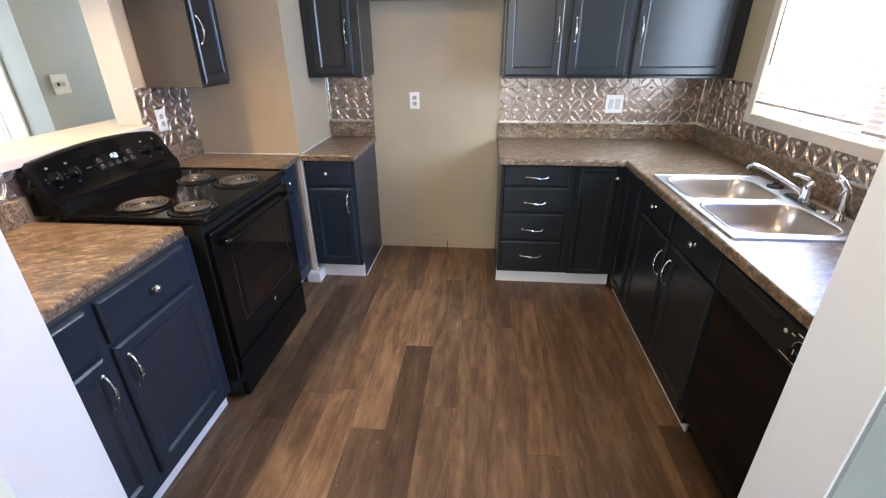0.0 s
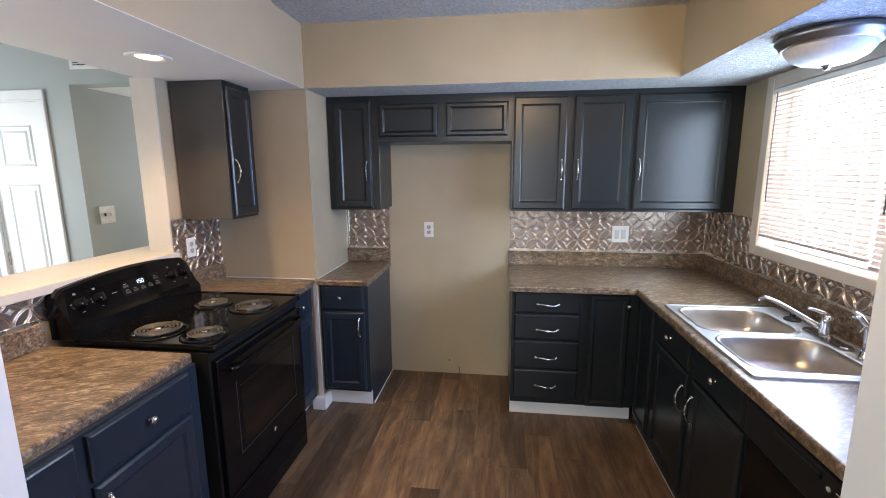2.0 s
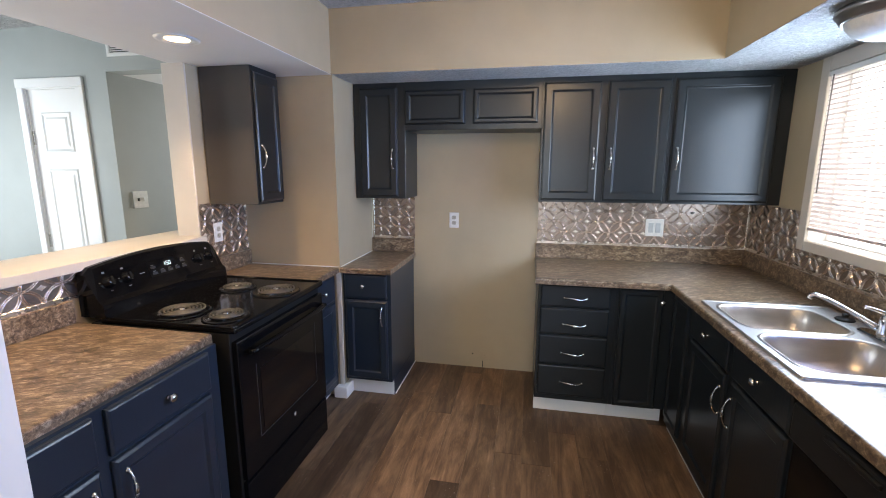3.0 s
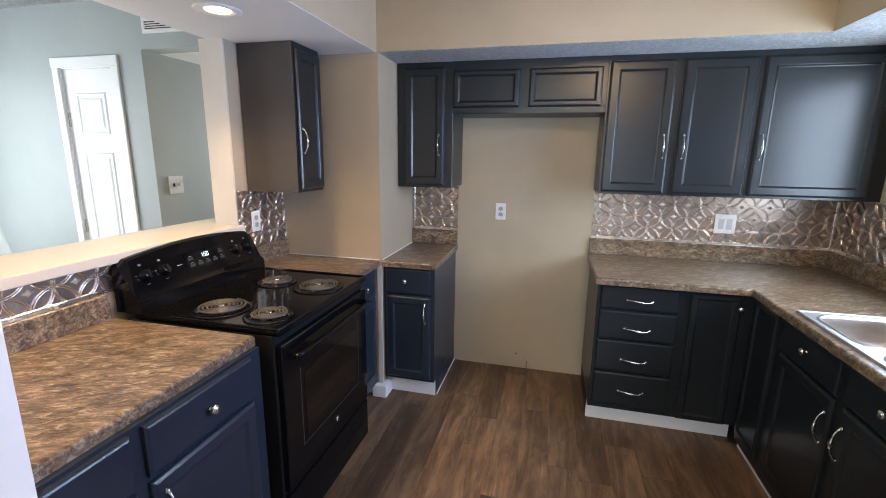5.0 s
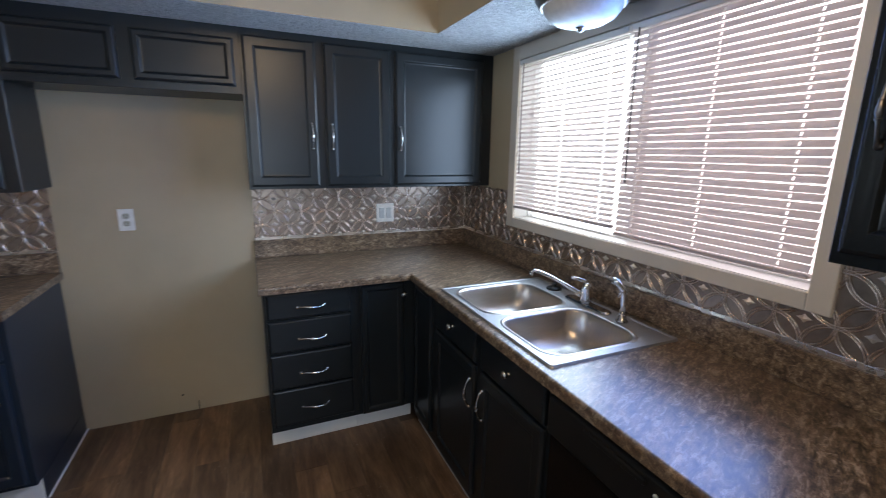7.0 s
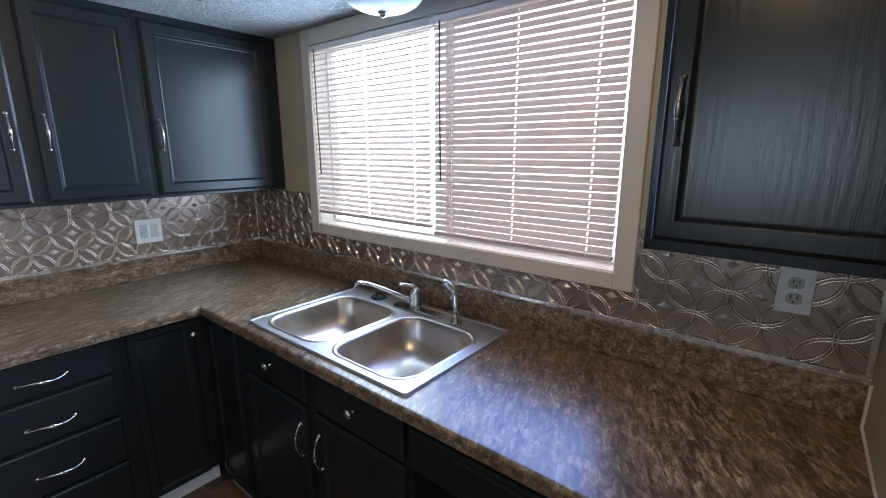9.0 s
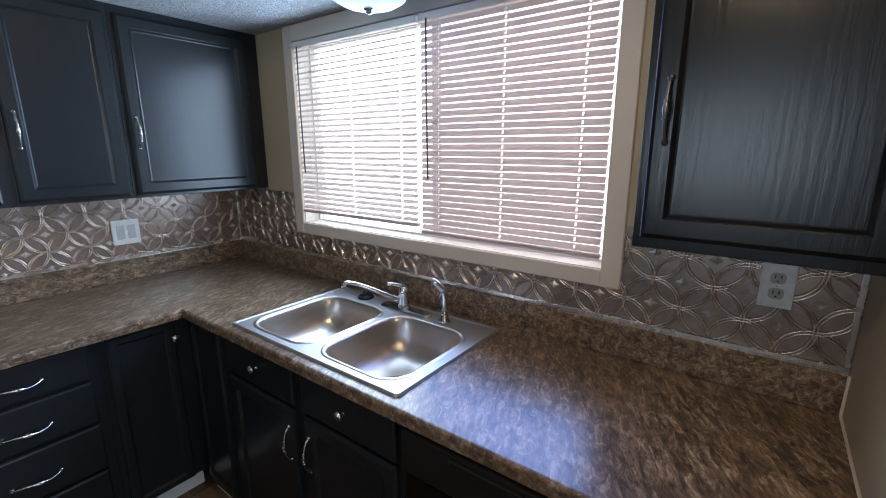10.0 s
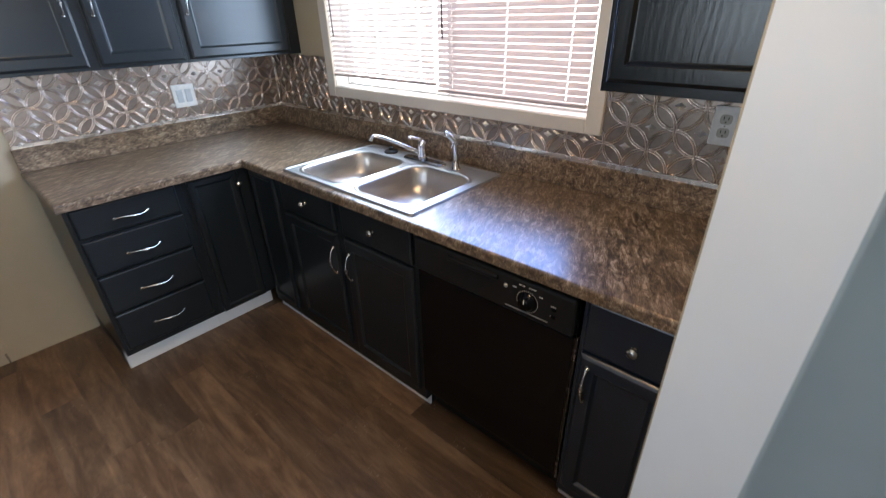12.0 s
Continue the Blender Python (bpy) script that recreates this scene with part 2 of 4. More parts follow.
STEEL = steel("brushed_stainless", (0.50, 0.485, 0.465), 0.50, (4, 120, 4), 0.92)
STEEL_BOWL = steel("satin_stainless_bowl", (0.56, 0.515, 0.46), 0.32, (4, 120, 4), 0.95)
CHROME = plain("chrome", (0.72, 0.72, 0.73), 0.09, 1.0)
NICKEL = plain("satin_nickel", (0.62, 0.60, 0.57), 0.26, 1.0)
PEWTER = plain("dark_pewter", (0.20, 0.19, 0.18), 0.32, 1.0)
BLACK = plain("black_enamel", (0.004, 0.004, 0.0045), 0.08, 0.0, 0.20)
BLACK_SATIN = plain("black_satin_plastic", (0.015, 0.0148, 0.0145), 0.36, 0.0, 0.18)
BLACK_GLASS = plain("black_oven_glass", (0.004, 0.004, 0.0045), 0.05, 0.0, 0.4)
COIL = plain("grey_burner_coil", (0.085, 0.075, 0.062), 0.45, 0.3)
DARK_LINE = plain("dark_grey_print", (0.035, 0.035, 0.036), 0.4)
PRINT_GREY = plain("pale_grey_print", (0.26, 0.26, 0.25), 0.5)
RECEPT = plain("ivory_receptacle", (0.46, 0.44, 0.37), 0.4)
PAN = plain("dark_drip_pan", (0.035, 0.033, 0.030), 0.12, 0.9)
PLASTIC = plain("white_plate_plastic", (0.80, 0.79, 0.76), 0.35)
GREY_SWITCH = plain("pale_grey_rocker", (0.50, 0.53, 0.54), 0.35)
SLOT = plain("dark_slot", (0.02, 0.018, 0.016), 0.6)
IVORY = plain("ivory_print", (0.62, 0.60, 0.55), 0.5)
GLASS = glass("window_glass")
FROST = plain("frosted_bowl_glass", (0.66, 0.66, 0.63), 0.35)
BULB = glow("lit_lamp_lens", (1.0, 0.66, 0.34), 9)
DIGIT = glow("lit_clock_digit", (0.75, 0.95, 1.0), 1.5)
VINYL = slat_vinyl("white_vinyl_slat")
HAZE = glow("bright_hazy_daylight", (1.0, 0.985, 0.975), 6.5)
DIM_SHEET = dim_sheet_cloth("grey_dim_sheet")
GRASS = plain("lawn", (0.06, 0.09, 0.03), 0.9)
RUBBER = plain("black_rubber", (0.012, 0.012, 0.012), 0.55)


# ---- mesh helpers ----
def bm_box(bm, x0, x1, y0, y1, z0, z1):
    v = [bm.verts.new(p) for p in ((x0, y0, z0), (x1, y0, z0), (x1, y1, z0), (x0, y1, z0), (x0, y0, z1), (x1, y0, z1), (x1, y1, z1), (x0, y1, z1))]
    for f in ((0, 3, 2, 1), (4, 5, 6, 7), (0, 1, 5, 4), (1, 2, 6, 5), (2, 3, 7, 6), (3, 0, 4, 7)):
        bm.faces.new([v[i] for i in f])
    return bm


def boxes(*dims, bevel=0.0, segments=1):
    bm = bmesh.new()
    for d in dims:
        bm_box(bm, *d)
    if bevel:
        bmesh.ops.bevel(bm, geom=bm.edges[:], offset=bevel, segments=segments, affect="EDGES", profile=0.5)
    return bm


def to_mesh(bm, name, mat, smooth=False):
    me = bpy.data.meshes.new(name)
    bmesh.ops.recalc_face_normals(bm, faces=bm.faces[:])
    bm.to_mesh(me)
    bm.free()
    me.materials.append(mat)
    if smooth:
        for p in me.polygons:
            p.use_smooth = True
    return me


def part(name, bm, mat, parent, label="", smooth=False):
    ob = new(name, to_mesh(bm, name, mat, smooth))
    ob.parent = parent
    if label:
        ob["label"] = label
    return ob


def thing(name, m, label, category, group="", kind=""):
    ob = new(name)
    ob.matrix_world = m
    ob.empty_display_size = 0.1
    return tagged(ob, label, category, group, kind)


def solid(name, bm, mat, label="", category="", kind="structure", smooth=False, m=None):
    ob = new(name, to_mesh(bm, name, mat, smooth))
    if m is not None:
        ob.matrix_world = m
    return tagged(ob, label, category, "", kind)


def nested(bm, rings, cap=True, back=True):
    """Lofts nested rings of points, and closes the last (and first)."""
    loops = [[bm.verts.new(p) for p in r] for r in rings]
    k = len(loops[0])
    for a, b in zip(loops, loops[1:]):
        for i in range(k):
            j = (i + 1) % k
            bm.faces.new((a[i], a[j], b[j], b[i]))
    if cap:
        bm.faces.new(loops[-1])
    if back:
        bm.faces.new(loops[0][::-1])
    return bm


def front_ring(x0, x1, z0, z1, inset, y):
    return [(x0 + inset, y, z0 + inset), (x1 - inset, y, z0 + inset), (x1 - inset, y, z1 - inset), (x0 + inset, y, z1 - inset)]


def door_bm(x0, x1, z0, z1, y=-0.019, rail=0.052):
    steps = [(0, 0.0), (0, y + 0.009), (0.003, y + 0.005), (0.008, y + 0.002), (0.011, y), (rail - 0.006, y), (rail - 0.003, y + 0.002), (rail + 0.004, y + 0.009), (rail + 0.008, y + 0.010)]
    return nested(bmesh.new(), [front_ring(x0, x1, z0, z1, i, d) for i, d in steps])


def drawer_bm(x0, x1, z0, z1, y=-0.019):
    steps = [(0, 0.0), (0, y + 0.007), (0.004, y + 0.002), (0.009, y)]
    return nested(bmesh.new(), [front_ring(x0, x1, z0, z1, i, d) for i, d in steps])


def circle(c, r, axis, k=16, start=0.0):
    out = []
    for i in range(k):
        a = start + 2 * math.pi * i / k
        u, v = r * math.cos(a), r * math.sin(a)
        out.append(tuple(Vector(c) + Vector({"x": (0, u, v), "y": (v, 0, u), "z": (u, v, 0)}[axis])))
    return out


def lathe(profile, axis="z", c=(0, 0, 0), k=20, cap=True, back=True, bm=None):
    """profile: (radius, distance along the axis)."""
    d = {"x": Vector((1, 0, 0)), "y": Vector((0, 1, 0)), "z": Vector((0, 0, 1))}[axis]
    return nested(bm or bmesh.new(), [circle(Vector(c) + d * h, max(r, 1e-5), axis, k) for r, h in profile], cap, back)


def tube(points, radii, k=10, bm=None):
    """A round bar swept along points."""
    pts = [Vector(p) for p in points]
    if isinstance(radii, (int, float)):
        radii = [radii] * len(pts)
    rings, side = [], None
    for i, p in enumerate(pts):
        t = (pts[min(i + 1, len(pts) - 1)] - pts[max(i - 1, 0)]).normalized()
        if side is None:
            side = t.orthogonal().normalized()
        side = (side - t * side.dot(t)).normalized()
        up = t.cross(side)
        rings.append([tuple(p + radii[i] * (math.cos(a) * side + math.sin(a) * up)) for a in (2 * math.pi * j / k for j in range(k))])
    return nested(bm or bmesh.new(), rings)


def pull(parent, x, z, y=-0.019, upright=True, length=0.125, mat=None):
    """Bow pull with a swelling in the middle and flared feet; a little waved when it lies flat."""
    n, pts, rad = 22, [], []
    for i in range(n + 1):
        s = i / n
        a = (s - 0.5) * length
        out = 0.026 * math.sin(math.pi * s) ** 0.55 if 0 < s < 1 else 0.0
        wave = 0.0 if upright else 0.004 * math.sin(2 * math.pi * s)
        r = 0.0036 + 0.0036 * math.exp(-((s - 0.5) / 0.11) ** 2) + 0.0030 * (math.exp(-(s / 0.06) ** 2) + math.exp(-((1 - s) / 0.06) ** 2))
        pts.append((x, y - out, z + a) if upright else (x + a, y - out, z + wave))
        rad.append(r)
    bm = tube(pts, rad, 9)
    for end in (-0.5, 0.5):   # flared feet and the rings beside the barrel
        d = Vector((0, 0, 1)) if upright else Vector((1, 0, 0))
        c = Vector((x, y, z)) + d * (end * length)
        tube([c, c + Vector((0, -0.003, 0)), c + Vector((0, -0.008, 0))], [0.0085, 0.0080, 0.0050], 10, bm)
        if upright:
            c = Vector((x, y - 0.0245, z)) + d * (end * 0.036)
            tube([c - d * 0.002, c + d * 0.002], 0.0062, 10, bm)
    return part("handle", bm, mat or NICKEL, parent, "satin nickel bow pull", True)


def knob(parent, x, z, y=-0.019):
    prof = [(0.009, 0), (0.007, -0.004), (0.005, -0.010), (0.006, -0.014), (0.0145, -0.017), (0.0155, -0.021), (0.013, -0.026), (0.006, -0.029), (0.0005, -0.030)]
    return part("knob", lathe(prof, "y", (x, y, z), 16), NICKEL, parent, "round satin nickel knob", True)


# ---- the large structure ----
BACK, EAST, WEST, SOFFIT, CEIL, ROOM_CEIL = 3.24, 1.41, -1.92, 2.12, 2.49, 2.44
JR_X, JR_Y0, JR_Y1 = 0.388, 0.355, 0.492      # passage jamb beside the dishwasher run
JL_X, JL_Y0, JL_Y1 = -0.774, 0.285, 0.425     # passage jamb beside the range run
OPEN_Y0, OPEN_Y1, SILL = 1.101, 2.615, 1.182   # kitchen window opening
HEAD = 2.045

solid("wall_north", boxes((-1.26, 1.53, BACK, BACK + 0.12, 0, 2.6)), TAN, "greige painted back wall of the kitchen", "wall")
solid("wall_east", boxes((EAST, EAST + 0.14, OPEN_Y1, BACK, 0, 2.6), (EAST, EAST + 0.14, JR_Y1, OPEN_Y0, 0, 2.6), (EAST, EAST + 0.14, OPEN_Y0, OPEN_Y1, 0, SILL),
      (EAST, EAST + 0.14, OPEN_Y0, OPEN_Y1, HEAD, 2.6)), TAN, "greige painted wall round the kitchen window", "wall")
solid("wall_chase", boxes((-2.06, -1.262, 2.606, BACK, 0, SOFFIT + 0.004)), TAN, "greige painted boxed-out corner of the kitchen", "wall")
# half wall with the pass-through, its post and cap
solid("wall_west_low", boxes((-2.06, WEST, JL_Y1, 2.606, 0, 1.125)), TAN, "greige half wall behind the range", "wall")
solid("wall_west_post", boxes((-2.06, WEST - 0.002, 2.178, 2.606, 1.125, SOFFIT)), TAN, "greige painted wall end beside the pass-through", "wall")
solid("trim_post", boxes((-2.064, WEST, 2.166, 2.178, 1.165, SOFFIT), bevel=0.002), CREAM, "cream painted post facing of the pass-through", "trim")
solid("trim_bar_cap", boxes((-2.25, -1.890, JL_Y1, 2.186, 1.125, 1.165), (-2.25, -2.066, 2.186, 2.40, 1.125, 1.165), bevel=0.004, segments=2), CREAM, "cream painted wooden bar cap on the half wall", "trim")
solid("wall_passage_left", boxes((-2.06, JL_X, JL_Y0, JL_Y1, 0, 2.6)), WHITE, "white painted wall end beside the passage", "wall")
solid("wall_passage_right", boxes((JR_X, 1.55, JR_Y0 + 0.006, JR_Y1, 0, 2.6)), WHITE, "white painted wall end beside the passage", "wall")
solid("wall_passage_right_face", boxes((JR_X + 0.004, 1.55, JR_Y0, JR_Y0 + 0.006, 0, 2.6)), SAGE, "grey-green painted wall outside the kitchen", "wall")
solid("wall_passage_right_kitchen", boxes((JR_X + 0.004, EAST, JR_Y1, JR_Y1 + 0.003, 0, SOFFIT)), TAN, "greige painted wall at the counter end", "wall")
solid("wall_header", boxes((JL_X, JR_X, JL_Y1 - 0.08, JL_Y1 + 0.02, 2.16, 2.6)), WHITE, "white painted header over the passage", "wall")
# soffits
solid("wall_soffit_west", boxes((-1.30, -1.269, JL_Y1, 2.606, SOFFIT, CEIL)), TAN, "greige painted soffit face", "wall")
solid("ceiling_soffit_west", boxes((-2.012, -1.27, JL_Y1, 2.606, SOFFIT - 0.003, SOFFIT + 0.02)), SMOOTH, "smooth white soffit underside over the range", "ceiling")
solid("wall_soffit_north", boxes((-1.30, 0.93, 2.606, 2.64, SOFFIT, CEIL)), TAN, "greige painted soffit face over the cabinets", "wall")
solid("ceiling_soffit_north", boxes((-1.262, EAST, 2.608, BACK, SOFFIT - 0.002, SOFFIT + 0.02)), TEXTURED, "textured white soffit underside", "ceiling")
solid("wall_soffit_east", boxes((0.91, 0.94, JR_Y1, 2.606, SOFFIT, CEIL)), TAN, "greige painted soffit face by the window", "wall")
solid("ceiling_soffit_east", boxes((0.912, EAST, JR_Y1, 2.608, SOFFIT - 0.002, SOFFIT + 0.02)), TEXTURED, "textured white soffit underside by the window", "ceiling")
solid("ceiling_kitchen", boxes((-1.30, 0.94, JL_Y1, 2.64, CEIL, CEIL + 0.08)), TEXTURED, "textured white kitchen ceiling", "ceiling")
# room that the kitchen opens to
solid("ceiling_room", boxes((-4.6, 1.6, -3.2, JL_Y1, ROOM_CEIL, ROOM_CEIL + 0.08), (-4.6, -2.011, JL_Y1, 2.56, ROOM_CEIL, ROOM_CEIL + 0.08)), TEXTURED, "textured white living room ceiling", "ceiling")
solid("wall_soffit_room", boxes((-2.010, -1.98, JL_Y1, 2.42, SOFFIT + 0.02, 2.6)), SAGE, "grey-green wall over the pass-through", "wall")
HALL_X, ROOM_Y = -2.70, 2.42
DOOR_X0, DOOR_X1, DOOR_H = -3.358, -2.932, 2.07
solid("wall_room_north", boxes((-4.6, DOOR_X0, ROOM_Y, ROOM_Y + 0.12, 0, 2.6), (DOOR_X1, HALL_X, ROOM_Y, ROOM_Y + 0.12, 0, 2.6), (DOOR_X0, DOOR_X1, ROOM_Y, ROOM_Y + 0.12, DOOR_H, 2.6),
      (HALL_X, -1.98, ROOM_Y, ROOM_Y + 0.12, 2.15, 2.6)), SAGE, "grey-green painted living room wall", "wall")
solid("wall_hall_left", boxes((HALL_X - 0.12, HALL_X, ROOM_Y + 0.12, 5.2, 0, 2.16)), SAGE, "grey-green painted hall wall", "wall")
solid("wall_hall_right", boxes((-2.06, -1.95, 2.606, 5.2, 0, 2.16)), SAGE, "grey-green painted hall wall", "wall")
# unseen end wall; its opening is added for the hall fill lamp
solid("wall_hall_end", boxes((-2.82, -2.62, 5.2, 5.32, 0, 2.16), (-2.08, -1.95, 5.2, 5.32, 0, 2.16), (-2.62, -2.08, 5.2, 5.32, 0, 0.98), (-2.62, -2.08, 5.2, 5.32, 2.02, 2.16)), SAGE, "grey-green painted hall end wall with an added opening", "wall")
solid("ceiling_hall", boxes((-2.82, -1.95, ROOM_Y + 0.12, 5.32, 2.15, 2.23)), SMOOTH, "white hall ceiling", "ceiling")
solid("wall_closet", boxes((-3.6, -2.85, ROOM_Y + 0.5, ROOM_Y + 0.56, 0, 2.3)), SAGE, "grey-green closet wall", "wall")
LW0, LW1, LZ0, LZ1 = 0.45, 1.95, 0.80, 2.10
solid("wall_room_west", boxes((-4.6, -4.48, -3.2, LW0, 0, 2.6), (-4.6, -4.48, LW1, 2.54, 0, 2.6), (-4.6, -4.48, LW0, LW1, 0, LZ0), (-4.6, -4.48, LW0, LW1, LZ1, 2.6)), SAGE, "grey-green living room wall with a window", "wall")
solid("wall_room_south", boxes((-4.6, -1.7, -3.12, -3.0, 0, 2.6), (0.5, 1.6, -3.12, -3.0, 0, 2.6), (-1.7, 0.5, -3.12, -3.0, 0, 0.85), (-1.7, 0.5, -3.12, -3.0, 2.15, 2.6)), SAGE, "grey-green living room wall with a window", "wall")
solid("wall_room_east", boxes((0.92, 1.04, -3.12, JR_Y0, 0, 2.6)), SAGE, "grey-green living room wall", "wall")
solid("floor", boxes((-4.6, 1.55, -3.2, 5.3, -0.10, -0.006)), UNDERLAY, "walnut vinyl plank floor", "floor")
solid("ground", boxes((-400, 400, -400, 400, -0.70, -0.50)), GRASS, "lawn round the house", "ground")


# ---- floor planks ----
PW, PL = 0.152, 1.22


def plank_mesh(w, length):
    bm = bmesh.new()
    h = 0.0010
    nested(bm, [[(0, 0, -0.006), (w, 0, -0.006), (w, length, -0.006), (0, length, -0.006)], [(0, 0, -h), (w, 0, -h), (w, length, -h), (0, length, -h)],
                [(h, h, 0), (w - h, h, 0), (w - h, length - h, 0), (h, length - h, 0)]])
    return to_mesh(bm, "plank", PLANK)


def lay_planks():
    floor = bpy.data.objects["floor"]
    whole = plank_mesh(PW - 0.0003, PL - 0.0003)
    rest = bmesh.new()
    rng = random.Random(7)
    col = 0
    x = -4.6
    while x < 1.5:
        y = -3.2 - rng.random() * PL
        while y < 5.2:
            inside = -2.0 < x < 1.4 and -0.9 < y + PL and y < 3.24
            if inside:
                reach = BACK + 0.06 - y   # cut where the back wall stands
                ob = new("plank", whole if reach > PL or x < -1.95 else plank_mesh(PW - 0.0003, reach))
                ob.parent = floor
                ob.location = (x, y, 0)
            elif (y < 2.6 or x < -1.9) and y + PL > -2.9:
                bm_box(rest, x, x + PW - 0.0008, max(y, -3.0), min(y + PL - 0.0008, 5.2), -0.006, 0)
            y += PL
        x += PW
    ob = part("planks_beyond", rest, PLANK, floor)
    ob["kind"] = "stuff"


# ---- cabinets ----
def cabinet(name, m, label, w, depth, z0, z1, fronts, toe=0.0, kind="base cabinet", group="", paint_mat=None, toe_z=0.10):
    """Front on the local x axis, facing -y. fronts: (what, x0, x1, z0, z1, fitting, fx, fz)."""
    coat = paint_mat or (SLATE if label.startswith("slate") else NAVY)
    cab = thing(name, m, label, kind, group)
    if name == "sink_cabinet":
        bm = boxes((0, w, 0, 0.02, z0, z1), (0, 0.016, 0.02, depth, z0, z1), (w - 0.016, w, 0.02, depth, z0, z1), (0.016, w - 0.016, 0.02, depth, z0, z0 + 0.016))
    else:
        bm = boxes((0, w, 0, depth, z0, z1), bevel=0.0015)
    part("body", bm, coat, cab)
    if toe:
        part("toe_board", boxes((0, w, toe, toe + 0.012, 0, toe_z), bevel=0.002), WHITE, cab, "white painted toe board")
        part("plinth", boxes((0.002, w - 0.002, toe + 0.012, depth, 0, z0)), SHADE_IN, cab)
    for what, x0, x1, a, b, fitting, fx, fz in fronts:
        if what == "door":
            p = part("door", door_bm(x0, x1, a, b), coat, cab)
        elif what == "panel":
            p = part("door", door_bm(x0, x1, a, b, rail=0.034), coat, cab)
        else:
            p = part("drawer", drawer_bm(x0, x1, a, b), coat, cab)
        if fitting == "knob":
            knob(p, fx, fz)
        elif fitting == "pull":
            pull(p, fx, fz)
        elif fitting == "flat":
            pull(p, fx, fz, upright=False, length=0.128)
        elif fitting == "dark":
            pull(p, fx, fz, mat=PEWTER, length=0.135)
    return cab


def facing_south(x, y):
    return pose(x, y, 0)


def facing_west(x, y):
    return pose(x, y, 0, 0, 0, -90)


def facing_east(x, y):
    return pose(x, y, 0, 0, 0, 90)


FY = 2.622   # front frames under the back counter
FX = 0.800   # front frames under the window counter
LX = -1.240  # front frames beside the range

# drawer base and corner door, back run
cabinet("base_cabinet", facing_south(0.022, FY), "slate navy base cabinet with four drawers beside the refrigerator alcove", 0.45, 0.60, 0.122, 0.878,
        [("drawer", 0.016, 0.418, 0.737, 0.868, "flat", 0.220, 0.794), ("drawer", 0.016, 0.418, 0.562, 0.727, "flat", 0.220, 0.628),
         ("drawer", 0.016, 0.418, 0.367, 0.552, "flat", 0.220, 0.443), ("drawer", 0.016, 0.418, 0.158, 0.357, "flat", 0.220, 0.252)], toe=0.078, toe_z=0.122)
cabinet("corner_cabinet", facing_south(0.472, FY), "slate navy corner base cabinet with a folding door", 0.328, 0.60, 0.122, 0.878,
        [("panel", 0.022, 0.262, 0.125, 0.866, "knob", 0.250, 0.800)], toe=0.078, toe_z=0.122)
cabinet("corner_cabinet", facing_west(FX, FY), "slate navy corner base cabinet with a narrow folding door", 0.285, 0.59, 0.05, 0.878,
        [("panel", 0.026, 0.262, 0.10, 0.866, "", 0, 0)], toe=0.021, toe_z=0.05)
# sink base
s = FY - 0.285
cabinet("sink_cabinet", facing_west(FX, s), "slate navy sink base cabinet with two false drawers and two doors", 0.937, 0.59, 0.05, 0.878,
        [("drawer", s - 2.296, s - 1.886, 0.722, 0.866, "knob", s - 2.09, 0.800), ("drawer", s - 1.836, s - 1.428, 0.722, 0.866, "knob", s - 1.63, 0.800),
         ("door", s - 2.296, s - 1.886, 0.10, 0.706, "pull", s - 1.915, 0.575), ("door", s - 1.836, s - 1.428, 0.10, 0.706, "pull", s - 1.808, 0.575)], toe=0.021, toe_z=0.05)
# end base
cabinet("base_cabinet", facing_west(FX, 0.776), "navy narrow base cabinet beside the dishwasher", 0.278, 0.59, 0.05, 0.878,
        [("drawer", 0.014, 0.268, 0.700, 0.866, "knob", 0.150, 0.775), ("door", 0.014, 0.268, 0.10, 0.684, "pull", 0.042, 0.585)], toe=0.021, toe_z=0.05)
# range run
cabinet("base_cabinet", facing_east(LX, 0.428), "navy base cabinet with two drawers and two doors beside the range", 0.966, 0.66, 0.085, 0.878,
        [("drawer", 0.045, 0.450, 0.720, 0.868, "knob", 0.25, 0.795), ("drawer", 0.490, 0.905, 0.720, 0.868, "knob", 0.70, 0.795),
         ("door", 0.045, 0.450, 0.140, 0.702, "pull", 0.418, 0.590), ("door", 0.490, 0.905, 0.140, 0.702, "pull", 0.525, 0.590)], toe=0.034, toe_z=0.085)
cabinet("base_cabinet", facing_east(-1.300, 2.192), "navy narrow base cabinet between range and boxed-out corner", 0.408, 0.60, 0.085, 0.878,
        [("drawer", 0.02, 0.375, 0.700, 0.868, "knob", 0.20, 0.785), ("door", 0.02, 0.375, 0.140, 0.684, "", 0, 0)], toe=0.06, toe_z=0.085)
# small run beside the alcove
by_alcove = cabinet("base_cabinet", facing_south(-1.258, FY + 0.018), "navy base cabinet with one drawer and one door beside the alcove", 0.333, 0.59, 0.115, 0.878,
        [("drawer", 0.018, 0.308, 0.705, 0.866, "knob", 0.148, 0.790), ("door", 0.018, 0.308, 0.135, 0.690, "pull", 0.275, 0.585)], toe=0.045, toe_z=0.115)
part("side_panel", boxes((0.3305, 0.3345, 0.046, 0.588, 0.002, 0.116)), NAVY, by_alcove)

